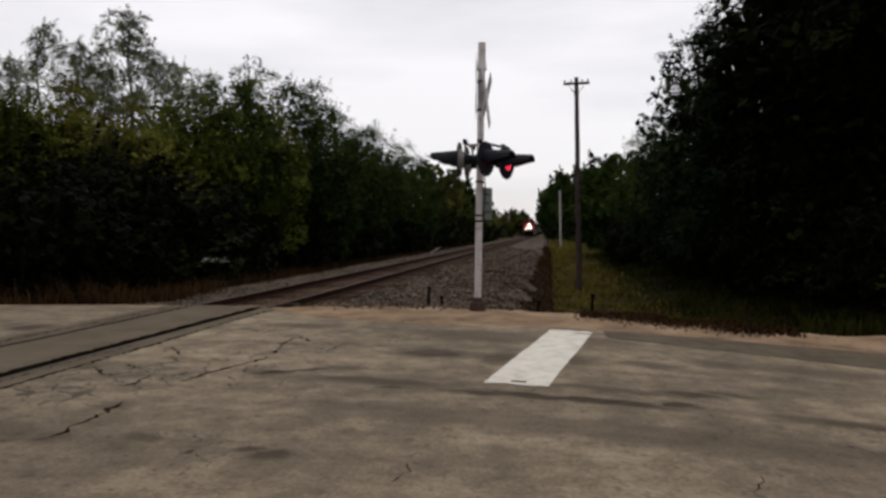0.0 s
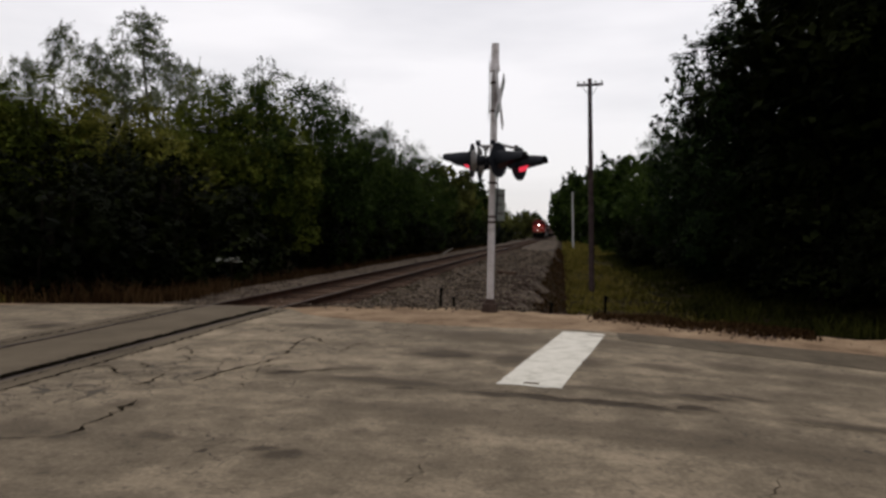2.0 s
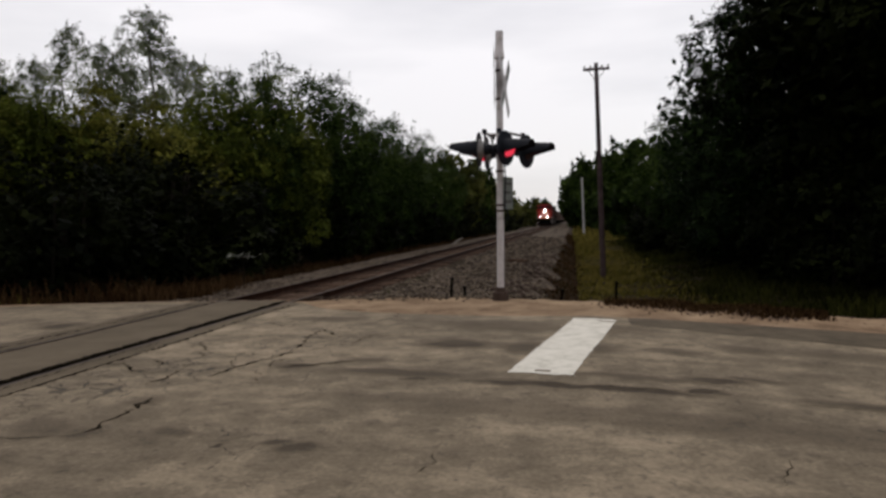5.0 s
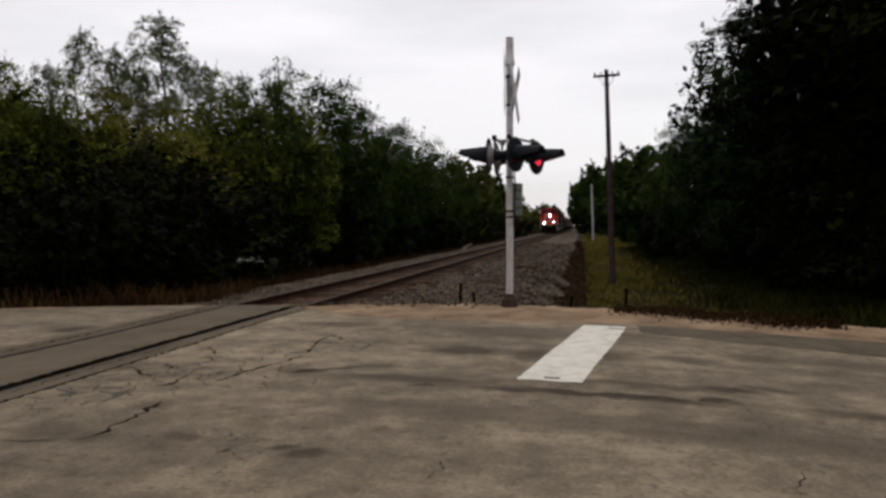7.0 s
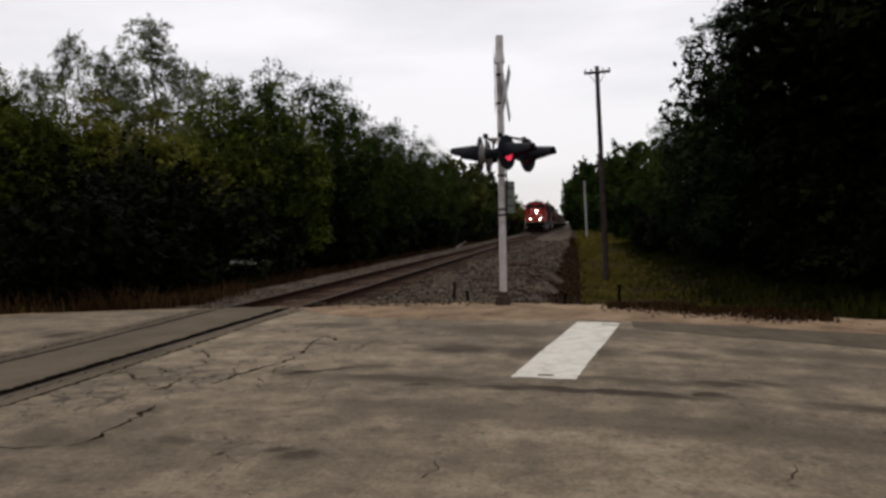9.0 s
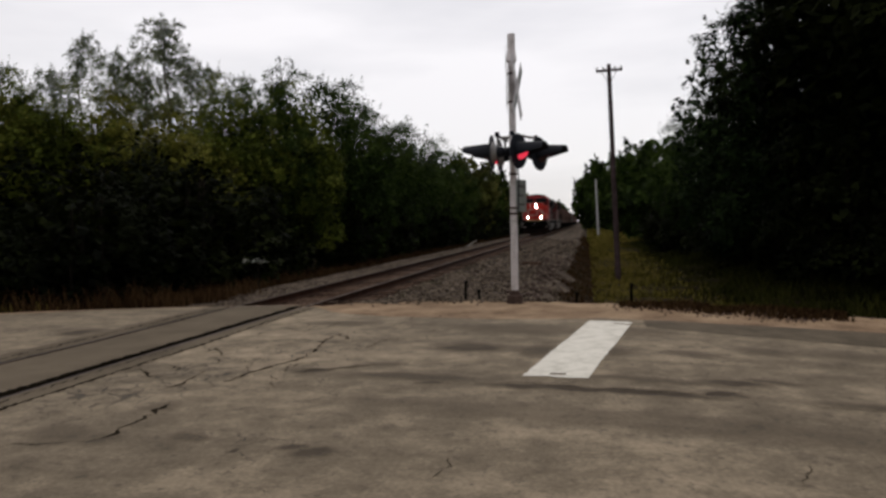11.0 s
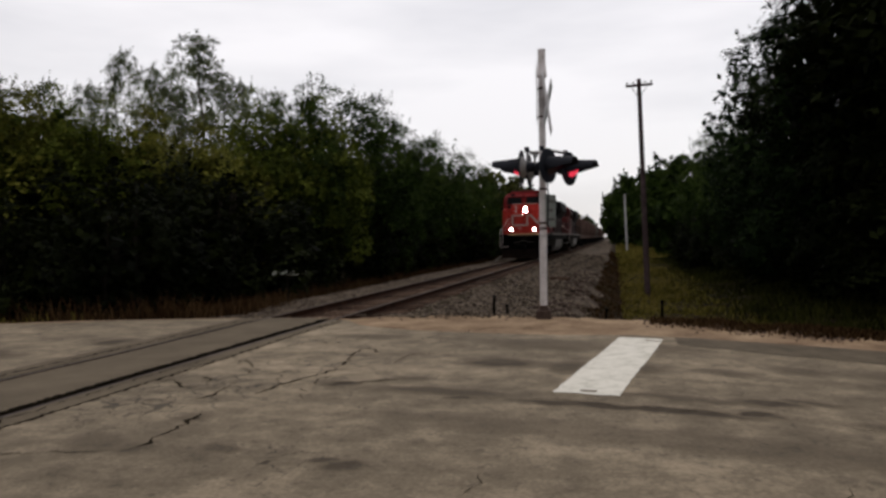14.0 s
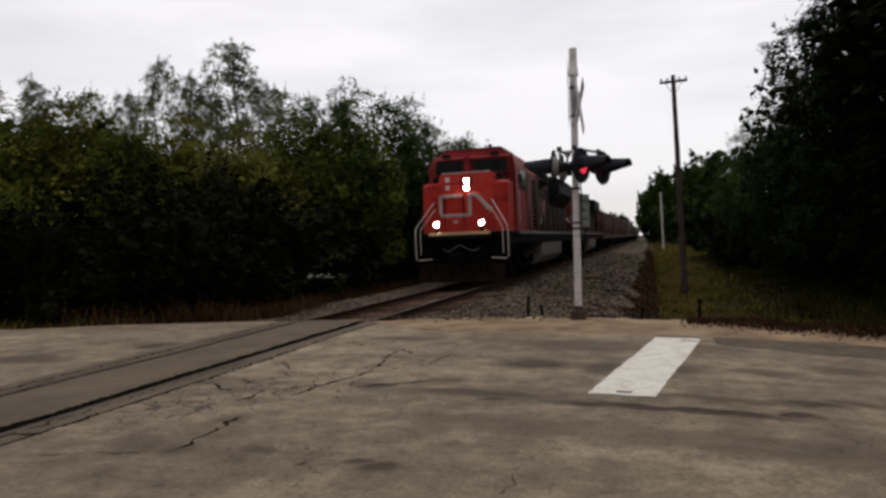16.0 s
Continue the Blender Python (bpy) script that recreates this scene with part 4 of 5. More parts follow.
def blades(name, xs, ys, zs, hs, wid, mat, rng, label, category):
    """Upright narrow bent blades in one mesh."""
    n = len(xs)
    an = rng.uniform(0, math.tau, n)
    dx, dy = np.cos(an) * wid, np.sin(an) * wid
    lx, ly = rng.normal(0, 0.28, n) * hs, rng.normal(0, 0.28, n) * hs
    b0 = np.stack([xs - dx, ys - dy, zs], 1)
    b1 = np.stack([xs + dx, ys + dy, zs], 1)
    m0 = np.stack([xs - dx * 0.7 + lx * 0.35, ys - dy * 0.7 + ly * 0.35, zs + hs * 0.6], 1)
    m1 = np.stack([xs + dx * 0.7 + lx * 0.35, ys + dy * 0.7 + ly * 0.35, zs + hs * 0.6], 1)
    tp = np.stack([xs + lx, ys + ly, zs + hs], 1)
    v = np.stack([b0, b1, m1, m0, tp], 1).reshape(-1, 3)
    k = np.arange(n)[:, None] * 5
    f = np.concatenate([k + [[0, 1, 2]], k + [[0, 2, 3]], k + [[3, 2, 4]]], 1).reshape(-1, 3)
    return tagged(new(name, fast_mesh(name, v, f, mat)), label, category, kind="stuff")


rngg = np.random.default_rng(31)
N = 60000
y = 12.3 + 75 * rngg.random(N) ** 2.2
x = rngg.uniform(0.15, 8.5, N) + np.clip((14 - y) * 0.3, 0, 1) * rngg.random(N) * 8
ok = (y > far_edge(x) + 0.35)
x, y = x[ok], y[ok]
hh = rngg.uniform(0.06, 0.22, len(x)) * (1 + 0.5 * wobble(x, y, 0.8, 1.0)) * (1 + smooth01(4, 8, x))
# blades towards the trees take a darker colour in place of tree shade
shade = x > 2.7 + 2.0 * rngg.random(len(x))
for sel, mt, lb in ((~shade, M_grass, "rough yellow-green meadow grass beside the ditch"), (shade, M_grass_shaded, "grass under the tall trees, darkened for their shade")):
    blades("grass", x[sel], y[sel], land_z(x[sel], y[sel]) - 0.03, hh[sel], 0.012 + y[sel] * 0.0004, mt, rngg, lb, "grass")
N = 7000
y = 85 + 180 * rngg.random(N) ** 1.3
x = rngg.uniform(0.0, 7.5, N)
blades("grass", x, y, land_z(x, y) - 0.05, rngg.uniform(0.2, 0.5, N), 0.06 + y * 0.0008, M_grass, rngg, "far rough meadow grass beside the railway", "grass")
# tall verge grass, coloured for the same shade
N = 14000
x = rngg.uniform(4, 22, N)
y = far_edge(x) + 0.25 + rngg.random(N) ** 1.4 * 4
blades("tall_grass", x, y, land_z(x, y) - 0.03, rngg.uniform(0.2, 0.6, N), 0.012, M_grass_shaded, rngg, "tall grass along the verge, darkened for tree shade", "grass")
N = 11000
y = 14.0 + 90 * rngg.random(N) ** 1.5
x = TRACK + rngg.uniform(5.1, 6.3, N) + 0.25 * wobble(y, y, 0.5)
blades("weeds", x, y, land_z(x, y) - 0.03, rngg.uniform(0.05, 0.16, N) * (0.7 + 0.5 * rngg.random(N)), 0.014 + y * 0.0003, M_weed, rngg, "brown dead weeds on the ditch bank", "weeds")
N = 20000
y = 13.2 + 90 * rngg.random(N) ** 1.8
x = TRACK - 4.0 - rngg.random(N) * 3.4
blades("weeds", x, y, land_z(x, y) - 0.03, rngg.uniform(0.2, 0.75, N), 0.012 + y * 0.0003, M_weed, rngg, "reddish brown weeds under the wood edge", "weeds")
N = 26000
x = rngg.uniform(-34, -8.2, N)
y = far_edge(x) + 0.1 + rngg.random(N) ** 1.3 * 4.5
g = rngg.random(N) < smooth01(-10, -14, x)
blades("grass", x[g], y[g], land_z(x[g], y[g]) - 0.03, rngg.uniform(0.10, 0.36, g.sum()), 0.014, M_grass, rngg, "rough grass between road and wood", "grass")
blades("weeds", x[~g], y[~g], land_z(x[~g], y[~g]) - 0.03, rngg.uniform(0.2, 0.7, (~g).sum()), 0.012, M_weed, rngg, "brown weeds between road and wood", "weeds")
N = 3600
x = 0.5 + 3.2 * rngg.random(N) ** 0.8
y = far_edge(x) - 0.16 + rngg.normal(0, 0.17, N)
blades("weeds", x, y, dirt_top(x, y), rngg.uniform(0.02, 0.10, N), 0.014, M_weed, rngg, "flattened brown dead weeds on the verge", "weeds")
# pale blossom spray low in the wood edge
pts = np.array([-8.9, 18.0, 0.62]) + rngg.normal(0, 1, (34, 3)) * [0.20, 0.1, 0.03]
v, f = quads(pts, 0.035, rngg)
spray = empty("blossom_spray", None, label="pale blossom spray on a low shrub", category="shrub")
part("stem", tube(bmesh.new(), [(-8.95, 18.1, -0.9), (-8.92, 18.05, 0.1), (-8.9, 18.0, 0.6)], [0.03, 0.02, 0.008], 5), M_bark, spray)
o = new("blossom", fast_mesh("blossom", v, f, M_flower))
o.parent = spray

# ---- crossing signal ----
SX, SY = -1.28, 12.56
SZ = float(dirt_top(np.array(SX), np.array(SY)))
signal = empty("crossing_signal", pose(SX, SY, SZ, 0, 0.85, 0), label="railway crossing signal with crossbuck and two pairs of red lamps", category="crossing signal")
part("mast", bar([(0, 0, 0.15), (0, 0, 4.74)], 0.062, 14), M_galv, signal, "mast in peeling pale paint", smooth=False)
part("mast_cap", bar([(0, 0, 4.26), (0, 0, 4.29), (0, 0, 4.48), (0, 0, 4.76)], [0.072, 0.092, 0.070, 0.068], 12), M_galv, signal, "rough pale sleeve at the top of the mast")
bm = block(-0.13, 0.13, -0.13, 0.13, -0.05, 0.16, 0.02)
tube(bm, [(0, 0, 0.15), (0, 0, 0.24)], [0.10, 0.075], 12)
part("base", bm, M_rustbase, signal, "rusty cast iron base")
for a in range(4):
    part("bolt", bar([(0.1 * math.cos(a * math.pi / 2 + 0.78), 0.1 * math.sin(a * math.pi / 2 + 0.78), 0.15), (0.1 * math.cos(a * math.pi / 2 + 0.78), 0.1 * math.sin(a * math.pi / 2 + 0.78), 0.2)], 0.014, 6), M_rustbase, signal)
NA, NB = Vector((0.91, -0.41, 0)).normalized(), Vector((-0.988, 0.06, 0)).normalized()


def facing(n, at):
    """Pose whose +x looks along n."""
    return Matrix.Translation(at) @ pose(0, 0, 0, 0, 0, math.degrees(math.atan2(n.y, n.x)))


def crossbuck(n, at, label):
    m = facing(n, at)
    for i, s in enumerate((-1, 1)):
        bm = block(0.012 * i, 0.012 * i + 0.008, -0.61, 0.61, -0.105, 0.105, 0.003, m @ pose(0, 0, 0, s * 49, 0, 0))
        part("crossbuck_blade", bm, M_sign_white, signal, label)
    for s in (-1, 1):
        part("lettering_bar", block(0.024, 0.027, s * 0.34 - 0.17, s * 0.34 + 0.17, -0.055, 0.055, 0, m @ pose(0, 0, 0, 49, 0, 0)), M_sign_back, signal, "worn bar of unreadable lettering")


crossbuck(Vector((0.995, -0.10, 0)), (0.085, -0.02, 3.80), "weathered white crossbuck blade")
crossbuck(Vector((-0.995, -0.10, 0)), (-0.075, 0.0, 3.98), "weathered white crossbuck blade seen on edge")
m = facing(Vector((0.93, -0.36, 0)), (0.075, 0.06, 1.92))
plate = part("sign_plate", block(-0.07, 0.02, -0.10, 0.30, -0.29, 0.29, 0.008, m), M_sign_back, signal, "dull grey-green shallow sign box")
for k in range(3):
    part("lettering_bar", block(0.0215, 0.0235, -0.06, 0.24 - 0.06 * (k % 2), 0.14 - 0.16 * k, 0.19 - 0.16 * k, 0, m), M_tank, plate, "faded unreadable lettering bar")
for z in (1.58, 1.68, 2.28, 3.55, 4.05):
    part("clamp", bar([(0, 0, z), (0, 0, z + 0.04)], 0.072, 12), M_rustbase, signal)


def lamp_head(n, at):
    """Background disc, housing, hood and lens, on the signal."""
    m = facing(n, at)
    d = bmesh.new()
    bmesh.ops.create_cone(d, cap_ends=True, segments=28, radius1=0.30, radius2=0.30, depth=0.012, matrix=m @ pose(0, 0, 0, 0, 90, 0))
    head = part("lamp_background", d, M_black, signal, "black round lamp background")
    h = tube(bmesh.new(), [m @ Vector(p) for p in ((-0.008, 0, 0), (-0.04, 0, 0), (-0.09, 0, 0))], [0.19, 0.17, 0.10], 16)
    part("lamp_dish", h, M_housing, head, "pale grey back dish of the lamp")
    h = tube(bmesh.new(), [m @ Vector(p) for p in ((-0.085, 0, 0), (-0.2, 0, 0), (-0.24, 0, 0))], [0.098, 0.085, 0.05], 16)
    part("lamp_housing", h, M_black, head, "black lamp housing")
    v = bmesh.new()
    rows = []
    for i in range(6):
        f = i / 5
        r = 0.165 - 0.03 * f
        span = math.radians(125 - 45 * f)
        for rr in (r, r - 0.006):
            rows.append([v.verts.new(m @ Vector((0.006 + 0.50 * f, rr * math.sin(a), rr * math.cos(a) - 0.01 * f))) for a in np.linspace(-span, span, 15)])
    for i in range(5):
        for j in range(14):
            for k in (0, 1):
                a, b = rows[2 * i + k], rows[2 * i + 2 + k]
                v.faces.new((a[j], a[j + 1], b[j + 1], b[j]))
    for j in range(14):
        v.faces.new((rows[10][j], rows[10][j + 1], rows[11][j + 1], rows[11][j]))
    for j in (0, 14):
        for i in range(5):
            v.faces.new((rows[2 * i][j], rows[2 * i + 1][j], rows[2 * i + 3][j], rows[2 * i + 2][j]))
    bmesh.ops.recalc_face_normals(v, faces=v.faces)
    part("lamp_hood", v, M_black, head, "long black lamp hood")
    return m, head


def lens(m, name):
    """Revolving round lens, lit red on one side and dark on the other."""
    d = bmesh.new()
    for s, mi in ((1, 1), (-1, 0)):
        ring = [[d.verts.new((s * (0.004 + 0.018 * (1 - q * q)), 0.135 * q * math.cos(a), 0.135 * q * math.sin(a))) for a in np.linspace(0, math.tau, 20, endpoint=False)] for q in (1.0, 0.7, 0.35)]
        tip = d.verts.new((s * 0.022, 0, 0))
        for r0, r1 in zip(ring, ring[1:]):
            for j in range(20):
                d.faces.new((r0[j], r0[(j + 1) % 20], r1[(j + 1) % 20], r1[j])).material_index = mi
        for j in range(20):
            d.faces.new((ring[2][j], ring[2][(j + 1) % 20], tip)).material_index = mi
        d.faces.new(ring[0]).material_index = 0
    bmesh.ops.recalc_face_normals(d, faces=d.faces)
    ob = part(name, d, [M_lens_off, M_lens_on], signal, "red glass lamp lens")
    ob.matrix_basis = m @ pose(0.031, 0, -0.01)
    return ob


def arm_dir(n):
    return Vector((-n.y, n.x, 0))


LENSES = []
for n, off in ((NA, 0.33), (NB, 0.30)):
    mid = n * off
    ad = arm_dir(n) if n is NA else -arm_dir(n)
    for s in (-1, 1):
        c = mid + ad * (0.375 * s) + Vector((0, 0, 2.66))
        m, head = lamp_head(n, c)
        LENSES.append((lens(m, "lamp_lens"), m @ pose(0.031, 0, -0.01), s))
        part("lamp_bracket", bar([c - n * 0.10 + Vector((0, 0, 0.12)), c - n * 0.10 + Vector((0, 0, 0.29))], 0.022, 8), M_housing, signal)
    a0, a1 = mid + ad * -0.42 - n * 0.1 + Vector((0, 0, 2.95)), mid + ad * 0.42 - n * 0.1 + Vector((0, 0, 2.95))
    part("cross_arm", bar([a0, a1], 0.025, 8), M_housing, signal, "grey pipe cross arm")
    part("cross_arm", bar([Vector((0, 0, 2.95)), mid - n * 0.1 + Vector((0, 0, 2.95))], 0.03, 8), M_housing, signal)
    for s in (-1, 1):
        part("end_cap", bar([mid + ad * (0.42 * s) - n * 0.1 + Vector((0, 0, 2.92)), mid + ad * (0.42 * s) - n * 0.1 + Vector((0, 0, 3.0))], 0.042, 8), M_black, signal)
part("cable", bar([(0.07, -0.02, 2.6), (0.10, -0.04, 2.2), (0.085, -0.03, 1.66), (0.15, 0.0, 1.52), (0.08, 0.02, 1.35)], 0.012, 6), M_black, signal, "black cable loop")

# ---- line poles ----
def line_pole(x, y, h, r, lean, mat, label, arm=True):
    z = float(land_z(x, y)) - 0.3
    p = empty("utility_pole", pose(x, y, z, 0, lean, 0), label=label, category="utility pole")
    hh = h + 0.3
    part("pole_shaft", bar([(0, 0, 0), (0, 0, hh * 0.5), (0, 0, hh)], [r, r * 0.86, r * 0.68], 12), mat, p)
    if arm:
        za = hh - 0.28
        part("cross_arm", block(-0.56, 0.56, -0.13, -0.03, za - 0.05, za + 0.05, 0.008), mat, p, "timber cross arm")
        for s in (-1, 1):
            part("brace", bar([(s * 0.34, -0.08, za - 0.04), (s * 0.05, -0.09, za - 0.5)], 0.014, 6), mat, p)
        for dx in (-0.5, -0.24, 0.24, 0.5):
            b = bmesh.new()
            tube(b, [(dx, -0.08, za + 0.05), (dx, -0.08, za + 0.10)], 0.012, 6)
            tube(b, [(dx, -0.08, za + 0.09), (dx, -0.08, za + 0.13), (dx, -0.08, za + 0.17)], [0.045, 0.05, 0.022], 8)
            part("insulator", b, M_housing, p, "grey insulator")
    return p


line_pole(1.28, 31.5, 9.42, 0.128, -1.05, M_pole, "dark weathered timber utility pole with one cross arm")
line_pole(1.75, 120.6, 9.6, 0.17, -1.1, M_palepole, "pale bleached timber utility pole far along the line", arm=False)
line_pole(2.6, 300, 10.8, 0.27, -0.5, M_pole, "distant timber utility pole with a cross arm")

# stubs and litter near the verge
for x, y, h, lean in ((-2.32, 13.3, 0.55, 4), (-2.02, 13.3, 0.42, -5), (0.72, 12.75, 0.62, 3), (-0.25, 13.2, 0.42, 8)):
    stub = empty("marker_stub", pose(x, y, float(land_z(x, y)) - 0.05, lean, lean * 0.6, 20), label="short dark stub post in the gravel beside the road", category="stub post")
    b = bar([(0, 0, -0.1), (0, 0, h)], [0.028, 0.024], 7)
    part("post", b, M_under, stub)
    part("post_cap", block(-0.03, 0.03, -0.028, 0.028, h - 0.03, h + 0.02, 0.006), M_under, stub)
for a, b_, r in (((-8.3, 47, -0.3), (-9.0, 58, 0.12), 0.055), ((-7.9, 48, -0.4), (-8.4, 55, -0.25), 0.05)):
    tagged(part("fallen_log", bar([a, ((a[0] + b_[0]) / 2, (a[1] + b_[1]) / 2, (a[2] + b_[2]) / 2 + 0.05), b_], [r, r * 0.85, r * 0.5], 8), M_bleached), "bleached fallen log beside the track", "log")
tagged(part("scrap_timber", block(-0.45, 0.45, -0.1, 0.1, -0.06, 0.08, 0.02, pose(-2.4, 31, -0.38, 3, 4, 25)), M_tie), "dark scrap of timber on the ballast", "timber")

# ---- train ----
# local axes: nose at y = 0, the body reaches along +y, z from the rail head
def wheelset(parent, y, r=0.5):
    b = tube(bmesh.new(), [(-0.9, 0, 0), (0.9, 0, 0)], 0.09, 8)
    me_ob = part("wheelset", b, M_under, parent, "dark steel axle with two wheels")
    for s in (-1, 1):
        d = bmesh.new()
        tube(d, [(s * 0.68, 0, 0), (s * 0.70, 0, 0), (s * 0.71, 0, 0), (s * 0.82, 0, 0)], [r + 0.03, r + 0.03, r, r - 0.005], 22)
        for k in range(5):
            a = k * math.tau / 5
            box(d, s * 0.82, s * 0.835, -0.05, 0.05, 0.14, r - 0.1, 0.01, 0, pose(0, 0, 0, math.degrees(a), 0, 0))
        part("wheel", d, M_under, me_ob)
    me_ob.matrix_basis = pose(0, y, r)
    return me_ob


def truck(parent, y, axles, spread):
    for s in (-1, 1):
        b = bmesh.new()
        half = spread * (axles - 1) / 2
        prism(b, [(y - half - 0.5, 0.42), (y - half - 0.4, 0.72), (y - half * 0.5, 0.62), (y - 0.4, 0.9), (y + 0.4, 0.9), (y + half * 0.5, 0.62), (y + half + 0.4, 0.72), (y + half + 0.5, 0.42), (y + half + 0.2, 0.36), (y + 0.5, 0.42), (y - 0.5, 0.42), (y - half - 0.2, 0.36)], "x", s * 0.98 - 0.09, s * 0.98 + 0.09)
        for k in range(axles):
            yy = y - half + spread * k
            box(b, s * 1.0 - 0.14, s * 1.0 + 0.14, yy - 0.16, yy + 0.16, 0.36, 0.68, 0.03)
            tube(b, [(s * 1.16, yy + 0.35, 0.5), (s * 1.16, yy + 0.35, 0.85)], 0.09, 8)
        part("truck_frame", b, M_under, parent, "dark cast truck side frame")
    return [wheelset(parent, y - spread * (axles - 1) / 2 + spread * k) for k in range(axles)]


def white_bar(parent, name, pts, r=0.022):
    return part(name, bar(pts, r, 6), M_white, parent, "dirty white handrail")


def locomotive(label, lamps=True):
    L = 22.3
    t = empty("locomotive", None, label=label, category="locomotive")
    wheels = truck(t, 4.6, 3, 1.9) + truck(t, L - 4.6, 3, 1.9)
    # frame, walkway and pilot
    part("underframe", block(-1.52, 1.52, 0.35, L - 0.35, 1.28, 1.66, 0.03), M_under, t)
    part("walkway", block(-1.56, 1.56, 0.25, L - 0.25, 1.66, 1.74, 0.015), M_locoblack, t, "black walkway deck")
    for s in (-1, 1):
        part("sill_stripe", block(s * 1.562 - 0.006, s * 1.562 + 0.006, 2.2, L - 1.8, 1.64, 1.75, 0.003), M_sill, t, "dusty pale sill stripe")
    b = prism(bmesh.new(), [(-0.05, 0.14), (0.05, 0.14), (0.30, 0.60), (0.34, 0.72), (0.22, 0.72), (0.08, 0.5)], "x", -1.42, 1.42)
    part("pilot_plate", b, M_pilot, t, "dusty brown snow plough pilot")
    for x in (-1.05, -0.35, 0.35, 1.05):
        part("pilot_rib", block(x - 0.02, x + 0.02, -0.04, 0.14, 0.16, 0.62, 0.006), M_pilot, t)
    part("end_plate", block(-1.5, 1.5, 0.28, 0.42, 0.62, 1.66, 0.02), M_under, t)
    part("anticlimber", block(-1.0, 1.0, 0.02, 0.42, 1.52, 1.72, 0.03), M_locoblack, t)
    part("edge_stripe", block(-1.02, 1.02, 0.005, 0.018, 1.66, 1.75, 0.003), M_yellow, t, "faded orange edge stripe")
    c = bmesh.new()
    box(c, -0.14, 0.14, -0.32, 0.3, 0.78, 1.06, 0.04)
    box(c, -0.24, 0.1, -0.5, -0.26, 0.76, 1.08, 0.05)
    part("coupler", c, M_under, t, "dark steel knuckle coupler")
    for x in (-0.8, -0.62, 0.62, 0.8):
        part("air_hose", bar([(x, 0.26, 1.15), (x * 1.02, 0.06, 0.95), (x * 1.04, 0.02, 0.6), (x * 1.0, 0.1, 0.42)], 0.025, 6), M_under, t)
    part("uncoupling_lever", bar([(-0.62, 0.2, 1.22), (-0.4, 0.1, 1.12), (0, 0.0, 1.34), (0.4, 0.1, 1.12), (0.62, 0.2, 1.22)], 0.012, 6), M_tank, t, "grey bent lever rod")
    # nose: full width, bevelled corners, slightly raked
    n = bmesh.new()
    def ring(z, front, half, corner, back):
        return [(-half, back, z), (-half, front + corner, z), (-half + corner * 0.9, front, z), (half - corner * 0.9, front, z), (half, front + corner, z), (half, back, z)]
    levels = [ring(1.74, 0.62, 1.46, 0.20, 2.4), ring(2.6, 0.66, 1.46, 0.22, 2.4), ring(3.34, 0.72, 1.46, 0.24, 2.4), ring(3.42, 0.78, 1.40, 0.24, 2.4)]
    rows = [[n.verts.new(p) for p in lv] for lv in levels]
    for a, b2 in zip(rows, rows[1:]):
        for i in range(5):
            n.faces.new((a[i], a[i + 1], b2[i + 1], b2[i]))
        n.faces.new((a[5], a[0], b2[0], b2[5]))
    n.faces.new(rows[0][::-1])
    n.faces.new(rows[-1])
    bmesh.ops.recalc_face_normals(n, faces=n.faces)
    # without lamps, nose and cab take the darker red
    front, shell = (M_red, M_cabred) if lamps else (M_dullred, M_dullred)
    nose = part("nose", n, front, t, "weathered bright red short nose" if lamps else "darker red short nose")
    part("nose_door", block(-0.62, -0.02, 0.645, 0.72, 1.9, 2.9, 0.012), front, nose)
    part("door_gap", block(-0.66, -0.64, 0.612, 0.68, 1.85, 2.92, 0.003), M_under, nose)
    part("door_gap", block(-0.002, 0.018, 0.612, 0.68, 1.85, 2.92, 0.003), M_under, nose)
    part("door_gap", block(-0.64, 0.0, 0.63, 0.70, 2.905, 2.925, 0.003), M_under, nose)
    # raised middle of the nose, with dark lamp boxes on the shoulders
    hump = prism(bmesh.new(), [(-0.86, 3.38), (-0.80, 3.66), (-0.72, 3.73), (0.88, 3.73), (0.96, 3.66), (1.02, 3.38)], "y", 0.72, 2.3)
    for v in hump.verts:
        if v.co.y < 1:
            v.co.y += 0.25 * (v.co.z - 3.38)
    part("nose_hump", hump, front, nose, "raised middle of the nose")
    part("hump_edge", block(-0.74, 0.90, 0.795, 0.83, 3.70, 3.745, 0.006), M_mark, nose, "pale strip along the hump's top edge")
    for x in (-1.02, 1.16):
        part("shoulder_lamp", block(x - 0.10, x + 0.10, 0.95, 1.15, 3.41, 3.64, 0.02), M_locoblack, nose, "dark lamp box on the nose shoulder")
    for x in (-1.0, 1.1):
        part("nose_grab", bar([(x - 0.12, 0.70, 3.22), (x - 0.12, 0.64, 3.22), (x + 0.12, 0.64, 3.22), (x + 0.12, 0.70, 3.22)], 0.012, 6), M_cabred, nose)
    part("nose_plate", block(-0.36, -0.20, 0.60, 0.66, 2.06, 2.14, 0.006), M_mark, nose, "small pale plate on the nose door")
    # cab
    cabp = bmesh.new()
    prism(cabp, [(-1.53, 1.74), (1.53, 1.74), (1.53, 4.02), (1.42, 4.40), (0.95, 4.62), (-0.95, 4.62), (-1.42, 4.40), (-1.53, 4.02)], "y", 2.05, 4.5)
    for v in cabp.verts:
        if v.co.y < 2.1:
            v.co.y += -0.12 if v.co.z < 4.1 else 0.10
    cab = part("cab", cabp, shell, t, "dull grimy red crew cab with angled windshield")
    for x0, x1 in ((-1.28, -0.26), (0.02, 1.30)):
        g = prism(bmesh.new(), [(x0, 3.80), (x1, 3.80), (x1 - 0.02, 4.22), (x0 + 0.06, 4.22)], "y", 1.88, 1.96)
